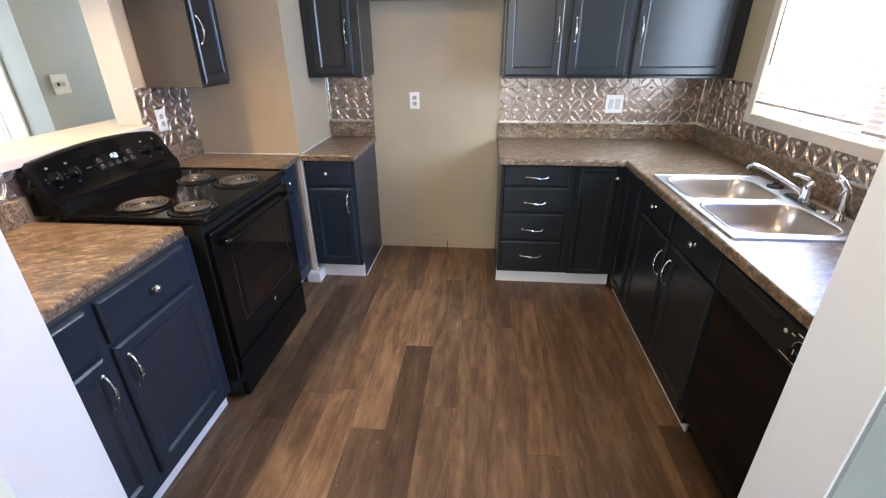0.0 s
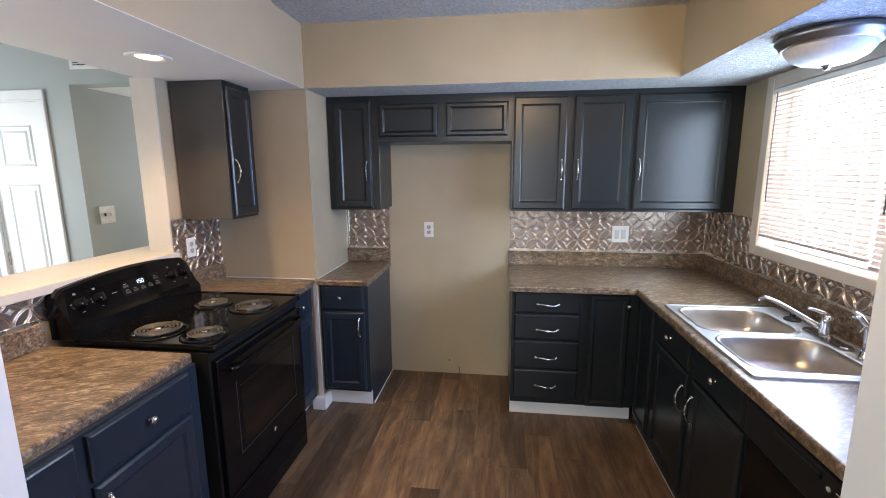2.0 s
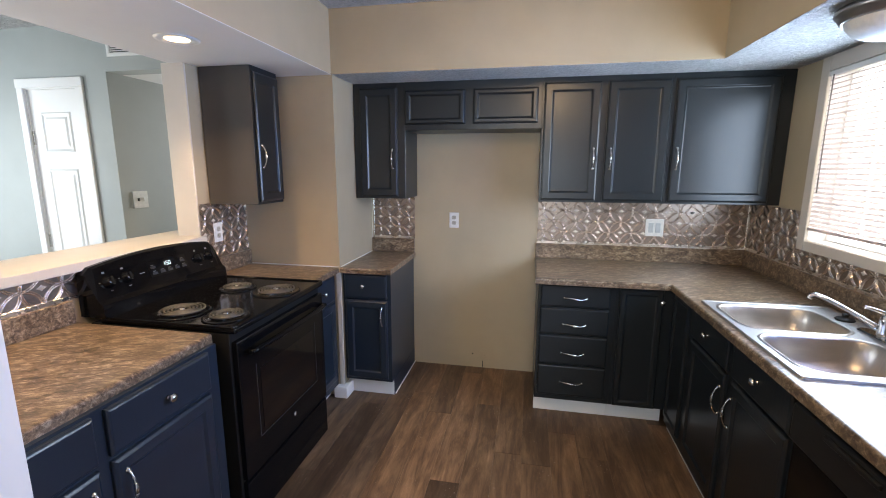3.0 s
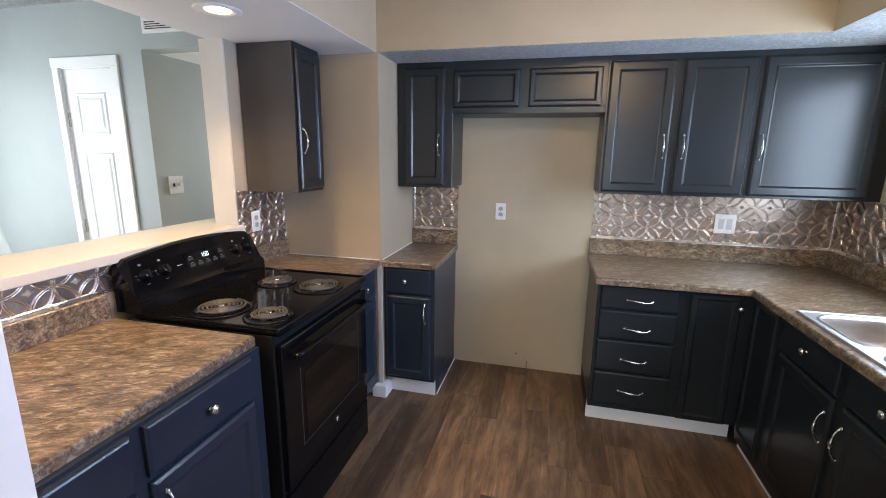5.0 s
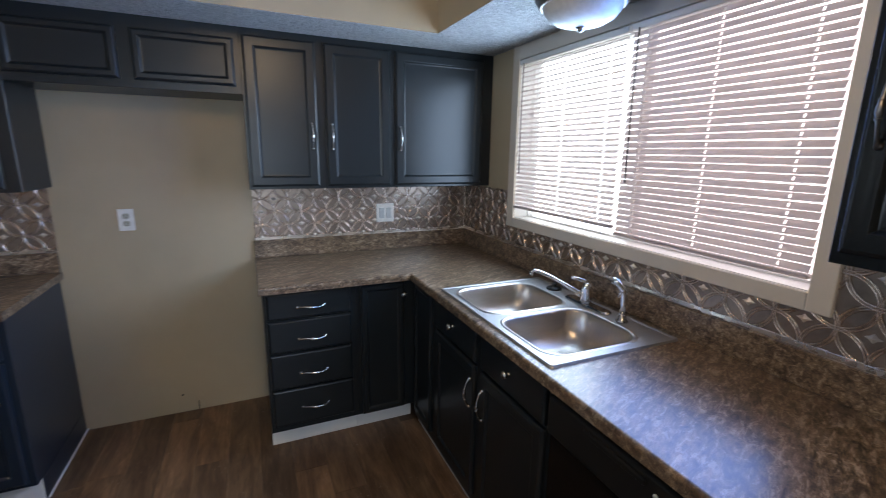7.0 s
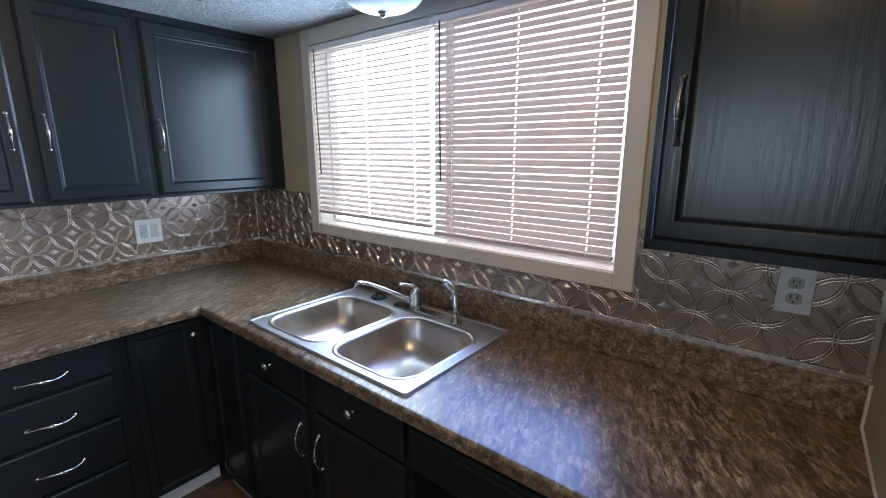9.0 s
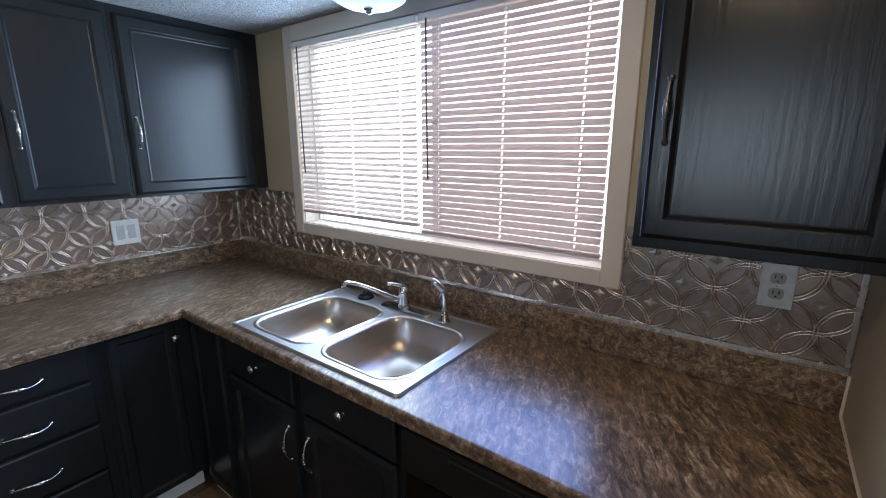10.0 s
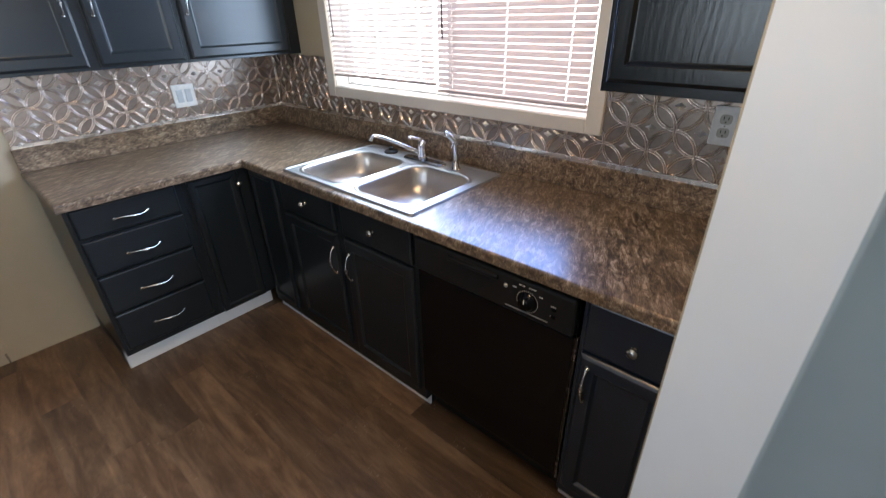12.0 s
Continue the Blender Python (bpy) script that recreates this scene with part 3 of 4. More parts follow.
# wall cabinets
UY = 2.92
cabinet("wall_cabinet", facing_south(-1.258, UY), "slate navy wall cabinet with one door", 0.364, 0.32, 1.350, 2.118,
        [("door", 0.048, 0.312, 1.365, 2.085, "pull", 0.278, 1.62)], kind="wall cabinet", group="wall cabinets")
cabinet("wall_cabinet", facing_south(-0.894, UY), "slate navy wall cabinet with two short doors over the refrigerator alcove", 0.900, 0.32, 1.810, 2.118,
        [("panel", 0.004, 0.408, 1.845, 2.062, "", 0, 0), ("panel", 0.462, 0.874, 1.845, 2.062, "", 0, 0)], kind="wall cabinet", group="wall cabinets")
cabinet("wall_cabinet", facing_south(0.006, UY), "slate navy wall cabinet with two doors", 0.760, 0.32, 1.346, 2.118,
        [("door", 0.012, 0.352, 1.360, 2.085, "pull", 0.322, 1.62), ("door", 0.394, 0.748, 1.360, 2.085, "pull", 0.424, 1.62)], kind="wall cabinet", group="wall cabinets")
cabinet("wall_cabinet", facing_south(0.766, UY), "slate navy corner wall cabinet with one wide door", 0.642, 0.32, 1.346, 2.118,
        [("door", 0.018, 0.570, 1.360, 2.085, "pull", 0.046, 1.62)], kind="wall cabinet", group="wall cabinets")
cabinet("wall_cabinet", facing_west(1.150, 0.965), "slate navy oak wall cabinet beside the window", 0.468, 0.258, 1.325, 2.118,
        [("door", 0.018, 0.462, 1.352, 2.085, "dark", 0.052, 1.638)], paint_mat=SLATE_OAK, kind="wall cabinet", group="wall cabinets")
over_range = cabinet("wall_cabinet", facing_east(-1.595, 2.272), "slate navy wall cabinet over the end of the range run", 0.262, 0.322, 1.345, 2.118,
        [("door", 0.010, 0.252, 1.362, 2.085, "pull", 0.038, 1.62)], kind="wall cabinet", group="wall cabinets")
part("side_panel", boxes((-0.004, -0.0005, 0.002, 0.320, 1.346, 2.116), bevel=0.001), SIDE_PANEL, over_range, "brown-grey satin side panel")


# ---- worktops ----
def nosed(bm, x0, x1, y0, y1, z0=0.878, z1=0.914, side="s"):
    """A slab whose front edge is rounded; side names the front."""
    r = 0.011
    prof = [(0.0, z0), (0.0, z1 - r)] + [(r - r * math.cos(a), z1 - r + r * math.sin(a)) for a in (math.pi / 8, math.pi / 4, 3 * math.pi / 8, math.pi / 2)]
    depth = (y1 - y0) if side in "sn" else (x1 - x0)
    prof += [(depth, z1), (depth, z0)]
    ends = []
    for t in (0, 1):
        ring = []
        for d, z in prof:
            if side == "s":
                p = ((x0, x1)[t], y0 + d, z)
            elif side == "w":
                p = (x0 + d, (y0, y1)[t], z)
            else:
                p = (x1 - d, (y0, y1)[t], z)
            ring.append(bm.verts.new(p))
        ends.append(ring)
    k = len(prof)
    for i in range(k):
        j = (i + 1) % k
        bm.faces.new((ends[0][i], ends[0][j], ends[1][j], ends[1][i]))
    bm.faces.new(ends[0][::-1])
    bm.faces.new(ends[1])


CX, CY = 0.757, 2.577   # front edges of the worktops
SX0, SX1, SY0, SY1 = 0.80, 1.345, 1.430, 2.262   # sink rim


def mitred_top(bm):
    """The L of the worktop with rounded front edges, and an opening for the sink bowls."""
    z0, z1, r = 0.878, 0.914, 0.011

    def contour(d, z):
        return [(CX + d, 0.497, z), (EAST - 0.002, 0.497, z), (EAST - 0.002, BACK - 0.002, z), (0.004 + d, BACK - 0.002, z), (0.004 + d, CY + d, z), (CX + d, CY + d, z)]

    steps = [(0.0, z0), (0.0, z1 - r)] + [(r - r * math.cos(a), z1 - r + r * math.sin(a)) for a in (math.pi / 8, math.pi / 4, 3 * math.pi / 8, math.pi / 2)]
    nested(bm, [contour(d, z) for d, z in steps], False, False)
    hole = [(SX0 + 0.025, SY0 + 0.03), (SX1 - 0.09, SY0 + 0.03), (SX1 - 0.09, SY1 - 0.03), (SX0 + 0.025, SY1 - 0.03)]
    nested(bm, [[(x, y, z1) for x, y in hole], [(x, y, z0) for x, y in hole]], False, False)
    bm.edges.ensure_lookup_table()
    for z in (z1, z0):
        rim = [e for e in bm.edges if len(e.link_faces) == 1 and all(abs(v.co.z - z) < 1e-6 for v in e.verts)]
        bmesh.ops.triangle_fill(bm, edges=rim, use_beauty=True, use_dissolve=False)


top = thing("worktop", pose(0, 0, 0), "brown stone-look laminate worktop in an L round the sink", "countertop")
bm = bmesh.new()
mitred_top(bm)
part("slab", bm, LAMINATE, top)
bm = boxes((0.006, EAST - 0.024, BACK - 0.022, BACK - 0.002, 0.914, 1.022), bevel=0.003)
part("upstand", bm, LAMINATE, top)
part("upstand", boxes((EAST - 0.022, EAST - 0.002, 0.497, BACK - 0.002, 0.914, 1.022), bevel=0.003), LAMINATE, top)

top = thing("worktop", pose(0, 0, 0), "brown stone-look laminate worktop beside the range", "countertop")
bm = bmesh.new()
nosed(bm, WEST + 0.002, -1.258, 0.428, 1.398, side="e")
part("slab", bm, LAMINATE, top)
part("upstand", boxes((WEST + 0.002, WEST + 0.022, 0.428, 1.398, 0.914, 1.012), bevel=0.003), LAMINATE, top)
top = thing("worktop", pose(0, 0, 0), "short brown laminate worktop between the range and the corner", "countertop")
bm = bmesh.new()
nosed(bm, WEST + 0.002, -1.268, 2.190, 2.604, side="e")
part("slab", bm, LAMINATE, top)
part("upstand", boxes((WEST + 0.002, WEST + 0.022, 2.190, 2.604, 0.914, 1.012), bevel=0.003), LAMINATE, top)
top = thing("worktop", pose(0, 0, 0), "small brown laminate worktop beside the refrigerator alcove", "countertop")
bm = bmesh.new()
nosed(bm, -1.258, -0.912, 2.600, BACK - 0.002, side="s")
part("slab", bm, LAMINATE, top)
part("upstand", boxes((-1.258, -0.915, BACK - 0.022, BACK - 0.002, 0.914, 1.022), bevel=0.003), LAMINATE, top)


# ---- the range ----
def build_range(y0=1.424, y1=2.186):
    w = y1 - y0
    st = thing("range", facing_east(-1.205, y0), "black electric coil range with a raised control panel", "stove")
    # local: x along the wall, -y to the room, origin at the front of the side panels
    part("body", boxes((0.003, w - 0.003, 0.0, 0.66, 0.03, 0.905), bevel=0.003), BLACK_SATIN, st)
    part("cooktop", boxes((0, w, -0.030, 0.605, 0.905, 0.930), bevel=0.008, segments=3), BLACK, st, "glossy black enamel cooktop")
    for lip in ((0.0, 0.012, -0.028, 0.570), (w - 0.012, w, -0.028, 0.570), (0.012, w - 0.012, -0.030, -0.018)):
        part("cooktop_lip", boxes((*lip, 0.926, 0.937), bevel=0.004, segments=2), BLACK, st, "raised glossy edge")
    # sloping backguard with a bowed top
    def section(x):
        rise = 0.030 * (1 - (2 * x / w - 1) ** 2)
        soft = 0.022 * max(0.0, (abs(2 * x / w - 1) - 0.93) / 0.07) ** 2
        prof = [(0.700, 0.930), (0.575, 0.930), (0.580, 0.985), (0.600, 1.000), (0.645, 1.110 - soft), (0.652 + rise * 0.3, 1.126 + rise - soft), (0.664 + rise * 0.3, 1.134 + rise - soft), (0.700, 1.134 + rise - soft)]
        return [(x, y, z) for y, z in prof]

    bm = nested(bmesh.new(), [section(w * i / 24) for i in range(25)])
    guard = part("control_panel", bm, BLACK, st, "glossy black control panel with four knobs")
    slope = Vector((0, 0.052, 0.128)).normalized()
    out = Vector((0, -0.128, 0.052)).normalized()

    def on_panel(x, s, lift=0.0):
        return Vector((x, 0.600, 1.000)) + slope * s + out * lift

    for kx in (0.075, 0.165, w - 0.155, w - 0.070):
        bm = bmesh.new()
        rings = []
        for r, h in ((0.026, 0.0), (0.027, 0.003), (0.021, 0.006), (0.019, 0.024), (0.016, 0.027)):
            c = on_panel(kx, 0.072, h)
            side = Vector((1, 0, 0))
            rings.append([tuple(c + r * (math.cos(t) * side + math.sin(t) * slope)) for t in (2 * math.pi * i / 18 for i in range(18))])
        nested(bm, rings)
        kn = part("knob", bm, BLACK, guard, "black range knob", True)
        bm = bmesh.new()
        c = on_panel(kx, 0.072, 0.027)
        for sx, ss in ((0.004, 0.017),):
            pts = [c + Vector((dx * sx, 0, 0)) + slope * (ds * ss) for dx, ds in ((-1, -1), (1, -1), (1, 1), (-1, 1))]
            nested(bm, [[tuple(p) for p in pts], [tuple(p + out * 0.006) for p in pts]])
        part("grip", bm, BLACK_SATIN, kn)
        for dx, ds, hw, hs in ((-0.004, 0.044, 0.006, 0.004), (0.002, -0.040, 0.007, 0.0012), (-0.036, 0.004, 0.004, 0.001), (0.036, 0.004, 0.004, 0.001)):
            c2 = on_panel(kx + dx, 0.072 + ds, 0.0004)
            q = [c2 + Vector((u * hw, 0, 0)) + slope * (v * hs) for u, v in ((-1, -1), (1, -1), (1, 1), (-1, 1))]
            bm = bmesh.new()
            nested(bm, [[tuple(p) for p in q], [tuple(p + out * 0.0006) for p in q]])
            part("mark", bm, PRINT_GREY, guard)

    def plate(name, x0, x1, s0, s1, mat, lift, thick, parent):
        q = [on_panel(x0, s0, lift), on_panel(x1, s0, lift), on_panel(x1, s1, lift), on_panel(x0, s1, lift)]
        bm = bmesh.new()
        nested(bm, [[tuple(p) for p in q], [tuple(p + out * thick) for p in q]])
        return part(name, bm, mat, parent)

    disp = plate("display", 0.285, 0.525, 0.036, 0.112, BLACK_GLASS, 0.0, 0.002, guard)
    # clock digits 1:50 on seven segments
    segs = {"1": "bc", "5": "afgcd", "0": "abcdef"}
    box = {"a": (0.1, 0.9, 0.90, 1.0), "d": (0.1, 0.9, 0.0, 0.10), "g": (0.1, 0.9, 0.45, 0.55), "b": (0.85, 1.0, 0.52, 0.95), "c": (0.85, 1.0, 0.05, 0.48), "f": (0.0, 0.15, 0.52, 0.95), "e": (0.0, 0.15, 0.05, 0.48)}
    for ch, dx in (("1", 0.376), ("5", 0.396), ("0", 0.412)):
        for sname in segs[ch]:
            u0, u1, v0, v1 = box[sname]
            plate("digit", dx + 0.012 * u0, dx + 0.012 * u1, 0.080 + 0.020 * v0, 0.080 + 0.020 * v1, DIGIT, 0.002, 0.0006, disp)
    for v in (0.085, 0.095):
        plate("digit", 0.392, 0.3935, v, v + 0.002, DIGIT, 0.002, 0.0006, disp)
    for i in range(5):
        for j in range(2):
            if 1 <= i <= 3 and j == 1:
                continue
            bx = 0.300 + 0.046 * i
            plate("button", bx, bx + 0.028, 0.048 + 0.030 * j, 0.060 + 0.030 * j, DARK_LINE, 0.002, 0.0015, guard)
            plate("mark", bx + 0.006, bx + 0.022, 0.064 + 0.030 * j, 0.0665 + 0.030 * j, PRINT_GREY, 0.002, 0.0006, guard)
    plate("mark", 0.235, 0.262, 0.070, 0.073, PRINT_GREY, 0.0, 0.0006, guard)
    # coil burners: along the wall, distance from the front, radius
    for bx, by, r in ((0.125, 0.100, 0.076), (0.140, 0.330, 0.098), (0.520, 0.110, 0.098), (0.535, 0.345, 0.076)):
        burner = part("burner", lathe([(r + 0.018, 0.9305), (r + 0.020, 0.934), (r + 0.010, 0.936), (r, 0.931), (r * 0.5, 0.9303), (0.012, 0.9303)], "z", (bx, by, 0), 40, True, False), PAN, st, "black coil burner with a dark drip bowl", True)
        turns, pts = (5 if r > 0.08 else 4), []
        steps = turns * 30
        for i in range(steps + 1):
            t = i / steps
            a = 2 * math.pi * turns * t
            rr = 0.018 + (r - 0.024) * t
            pts.append((bx + rr * math.cos(a), by + rr * math.sin(a), 0.944))
        part("coil", tube(pts, 0.0046, 6), COIL, burner, "worn grey heating coil", True)
        part("hub", lathe([(0.013, 0.940), (0.013, 0.948), (0.011, 0.9495), (0.0005, 0.9495)], "z", (bx, by, 0), 16), NICKEL, burner, "", True)
        for k in range(3):
            a = 2 * math.pi * k / 3 + 0.5
            part("spoke", tube([(bx, by, 0.9385), (bx + (r - 0.002) * math.cos(a), by + (r - 0.002) * math.sin(a), 0.9385)], 0.0028, 6), NICKEL, burner)
    # oven door, window, handle, drawer
    door = part("oven_door", boxes((0.012, w - 0.012, -0.028, 0.0, 0.245, 0.868), bevel=0.005, segments=2), BLACK, st, "glossy black oven door")
    part("oven_window", boxes((0.145, w - 0.145, -0.0305, -0.027, 0.415, 0.700), bevel=0.002), BLACK_GLASS, door)
    part("window_line", boxes((0.118, 0.121, -0.0292, -0.027, 0.39, 0.73), (w - 0.121, w - 0.118, -0.0292, -0.027, 0.39, 0.73), (0.118, w - 0.118, -0.0292, -0.027, 0.387, 0.390)), DARK_LINE, door)
    bar = [(0.055 + (w - 0.11) * i / 20, -0.062 - 0.010 * math.sin(math.pi * i / 20), 0.812) for i in range(21)]
    part("oven_handle", tube(bar, 0.013, 10), BLACK, door, "black bar handle", True)
    for hx in (0.062, w - 0.062):
        part("handle_foot", boxes((hx - 0.012, hx + 0.012, -0.066, -0.026, 0.800, 0.824), bevel=0.004), BLACK, door)
    part("badge", lathe([(0.013, -0.028), (0.013, -0.0305), (0.0005, -0.031)], "y", (w / 2 + 0.02, 0, 0.33), 20), NICKEL, door, "small round silver badge", True)
    part("drawer", boxes((0.012, w - 0.012, -0.026, 0.0, 0.022, 0.232), bevel=0.005, segments=2), BLACK, st, "black storage drawer front")
    for fx in (0.05, w - 0.05):
        for fy in (0.03, 0.60):
            part("foot", lathe([(0.016, 0.0), (0.016, 0.012), (0.008, 0.014), (0.008, 0.032)], "z", (fx, fy, 0), 12), BLACK_SATIN, st)
    return st


build_range()


# ---- dishwasher ----
def build_dishwasher(y0=1.394, y1=0.782):
    w = y0 - y1
    dw = thing("dishwasher", facing_west(0.800, y0), "black built-in dishwasher with a dial on its panel", "dishwasher")
    part("tub", boxes((0.004, w - 0.004, 0.0, 0.57, 0.10, 0.874)), BLACK_SATIN, dw)
    part("door", boxes((0.004, w - 0.004, -0.020, 0.0, 0.135, 0.728), bevel=0.004, segments=2), BLACK, dw, "glossy black dishwasher door")
    panel = part("control_panel", boxes((0.003, w - 0.003, -0.036, 0.0, 0.735, 0.862), bevel=0.010, segments=3), BLACK_SATIN, dw, "black control panel")
    part("latch", boxes((0.16, 0.36, -0.044, -0.030, 0.828, 0.846), bevel=0.004), BLACK_SATIN, panel)
    part("kick_plate", boxes((0.006, w - 0.006, 0.045, 0.052, 0.004, 0.10), bevel=0.002), BLACK_SATIN, dw)
    part("kick_strip", boxes((0.25, w - 0.03, 0.040, 0.046, 0.072, 0.075)), NICKEL, dw, "thin bright strip")
    c = (w - 0.150, 0.0, 0.795)
    dial = part("dial", lathe([(0.030, -0.036), (0.030, -0.040), (0.023, -0.043), (0.021, -0.056), (0.0005, -0.057)], "y", c, 24), BLACK, panel, "black timer dial", True)
    part("pointer", boxes((c[0] - 0.0015, c[0] + 0.0015, -0.0580, -0.0565, 0.797, 0.812)), IVORY, dial)
    ring = bmesh.new()
    for i in range(32):
        a0, a1 = 2 * math.pi * i / 32, 2 * math.pi * (i + 0.6) / 32
        pts = [(c[0] + r * math.sin(a), -0.0365, c[2] + r * math.cos(a)) for r, a in ((0.034, a0), (0.034, a1), (0.0355, a1), (0.0355, a0))]
        nested(ring, [pts, [(x, -0.0372, z) for x, y, z in pts]])
    part("dial_scale", ring, IVORY, panel)
    for bx, bz, bw in ((-0.030, 0.842, 0.020), (0.002, 0.842, 0.024), (-0.052, 0.828, 0.014), (0.036, 0.826, 0.012), (0.075, 0.812, 0.016), (0.075, 0.780, 0.012)):
        part("print", boxes((c[0] + bx, c[0] + bx + bw, -0.0372, -0.0355, bz, bz + 0.0022)), IVORY, panel)
    part("print", boxes((c[0] - 0.075, c[0] + 0.07, -0.0372, -0.0355, 0.7545, 0.756)), IVORY, panel)
    part("badge", lathe([(0.007, -0.036), (0.007, -0.0385), (0.0005, -0.039)], "y", (c[0] - 0.075, 0, 0.822), 16), IVORY, panel, "small round silver badge", True)
    for bz in (0.780, 0.805):
        part("button", boxes((c[0] + 0.078, c[0] + 0.092, -0.039, -0.0355, bz - 0.005, bz + 0.005), bevel=0.001), BLACK, panel)
    part("edge_strip", boxes((w - 0.003, w + 0.001, -0.004, 0.01, 0.10, 0.72)), NICKEL, dw, "thin bright edge strip")
    return dw


build_dishwasher()


# ---- sink and taps ----
def round_rect(x0, x1, y0, y1, r, z, k=6):
    out = []
    for cx, cy, a0 in ((x1 - r, y1 - r, 0), (x0 + r, y1 - r, 90), (x0 + r, y0 + r, 180), (x1 - r, y0 + r, 270)):
        for i in range(k + 1):
            a = radians(a0 + 90 * i / k)
            out.append((cx + r * math.cos(a), cy + r * math.sin(a), z))
    return out


def build_sink():
    sk = thing("sink", pose(0, 0, 0), "double-bowl stainless steel drop-in sink in the worktop", "sink")
    bowls = [(0.838, 1.235, 1.478, 1.826), (0.838, 1.235, 1.872, 2.218)]
    z = 0.9215
    bm = bmesh.new()
    rings = [round_rect(SX0, SX1, SY0, SY1, 0.012, z - 0.002, 3), ] + [round_rect(x0 - 0.012, x1 + 0.012, y0 - 0.012, y1 + 0.012, 0.090, z - 0.002, 8) for x0, x1, y0, y1 in bowls]
    edges = []
    for r in rings:
        vs = [bm.verts.new(p) for p in r]
        edges += [bm.edges.new((vs[i], vs[(i + 1) % len(vs)])) for i in range(len(vs))]
    bmesh.ops.triangle_fill(bm, edges=edges, use_beauty=True, use_dissolve=False)
    part("deck", bm, STEEL, sk)
    part("rim", nested(bmesh.new(), [round_rect(SX0 - 0.004, SX1 + 0.004, SY0 - 0.004, SY1 + 0.004, 0.014, 0.9145, 3), round_rect(SX0, SX1, SY0, SY1, 0.012, z + 0.001, 3),
                                     round_rect(SX0 + 0.008, SX1 - 0.008, SY0 + 0.008, SY1 - 0.008, 0.010, z + 0.001, 3), round_rect(SX0 + 0.012, SX1 - 0.012, SY0 + 0.012, SY1 - 0.012, 0.010, z - 0.002, 3)], False, False), STEEL, sk, "raised bright rim")
    for x0, x1, y0, y1 in bowls:
        prof = [(-0.012, -0.002, 0.090), (-0.006, 0.0015, 0.088), (0.0, -0.001, 0.086), (0.005, -0.010, 0.086), (0.010, -0.045, 0.086), (0.018, -0.085, 0.086), (0.032, -0.116, 0.084), (0.055, -0.136, 0.078), (0.085, -0.146, 0.066), (0.115, -0.150, 0.045)]
        rings = [round_rect(x0 + i, x1 - i, y0 + i, y1 - i, r, z + d, 8) for i, d, r in prof]
        bowl = part("bowl", nested(bmesh.new(), rings, True, False), STEEL_BOWL, sk, "satin stainless bowl", True)
        cx, cy = (x0 + x1) / 2, (y0 + y1) / 2
        part("drain", lathe([(0.045, z - 0.1495), (0.045, z - 0.1465), (0.036, z - 0.1475), (0.030, z - 0.1492), (0.0005, z - 0.1492)], "z", (cx, cy, 0), 24, True, False), CHROME, bowl, "chrome basket strainer", True)
    return sk


build_sink()
DECK = 0.9195


def build_faucet():
    f = thing("faucet", pose(1.285, 1.825, DECK), "chrome single-lever kitchen faucet on the sink deck", "faucet")
    part("base_plate", nested(bmesh.new(), [round_rect(-0.026, 0.026, -0.127, 0.127, 0.022, 0.0), round_rect(-0.026, 0.026, -0.127, 0.127, 0.022, 0.006), round_rect(-0.020, 0.020, -0.120, 0.120, 0.018, 0.012)]), CHROME, f, "", False)
    part("body", lathe([(0.024, 0.010), (0.024, 0.030), (0.021, 0.050), (0.022, 0.075), (0.019, 0.092), (0.010, 0.100), (0.0005, 0.102)], "z", (0, 0.01, 0), 24), CHROME, f, "", True)
    a, n = Vector((-0.012, 0.022, 0.045)), 14
    pts, rad = [], []
    for i in range(n + 1):
        t = i / n
        pts.append((a.x - 0.155 * t, a.y + 0.130 * t, a.z + 0.098 * t - 0.012 * t ** 6))
        rad.append(0.0108 - 0.003 * t)
    end = pts[-1]
    pts += [(end[0] - 0.010, end[1] + 0.008, end[2] - 0.006), (end[0] - 0.013, end[1] + 0.010, end[2] - 0.020)]
    rad += [0.0095, 0.0095]
    part("spout", tube(pts, rad, 12), CHROME, f, "", True)
    part("lever", tube([(0, 0.01, 0.098), (-0.012, 0.016, 0.108), (-0.045, 0.030, 0.118), (-0.062, 0.038, 0.120)], [0.010, 0.008, 0.006, 0.007], 10), CHROME, f, "", True)
    return f


def build_sprayer():
    s = thing("side_sprayer", pose(1.282, 1.630, DECK), "chrome side sprayer standing in the sink deck", "sprayer")
    part("holder", lathe([(0.024, 0.0), (0.024, 0.006), (0.017, 0.012), (0.014, 0.030), (0.012, 0.032), (0.0005, 0.032)], "z", (0, 0, 0), 20), CHROME, s, "", True)
    part("head", tube([(0, 0, 0.03), (0, 0, 0.07), (0, 0, 0.105), (-0.004, 0.006, 0.130), (-0.016, 0.020, 0.152), (-0.030, 0.036, 0.160)], [0.010, 0.0105, 0.013, 0.014, 0.0125, 0.015], 14), CHROME, s, "", True)
    part("trigger", tube([(-0.010, -0.004, 0.128), (-0.020, 0.000, 0.118), (-0.024, 0.006, 0.100)], 0.0035, 8), CHROME, s, "", True)
    return s


build_faucet()
build_sprayer()
solid("sink_stopper", lathe([(0.034, 0.0), (0.036, 0.004), (0.030, 0.010), (0.012, 0.013), (0.011, 0.020), (0.014, 0.026), (0.010, 0.030), (0.0005, 0.031)], "z", (1.300, 2.070, DECK), 24), RUBBER,
      "black rubber sink stopper lying on the sink deck", "sink stopper", "object", True)


# ---- pressed-tin backsplash ----
PERIOD = 0.1525   # one six-inch repeat


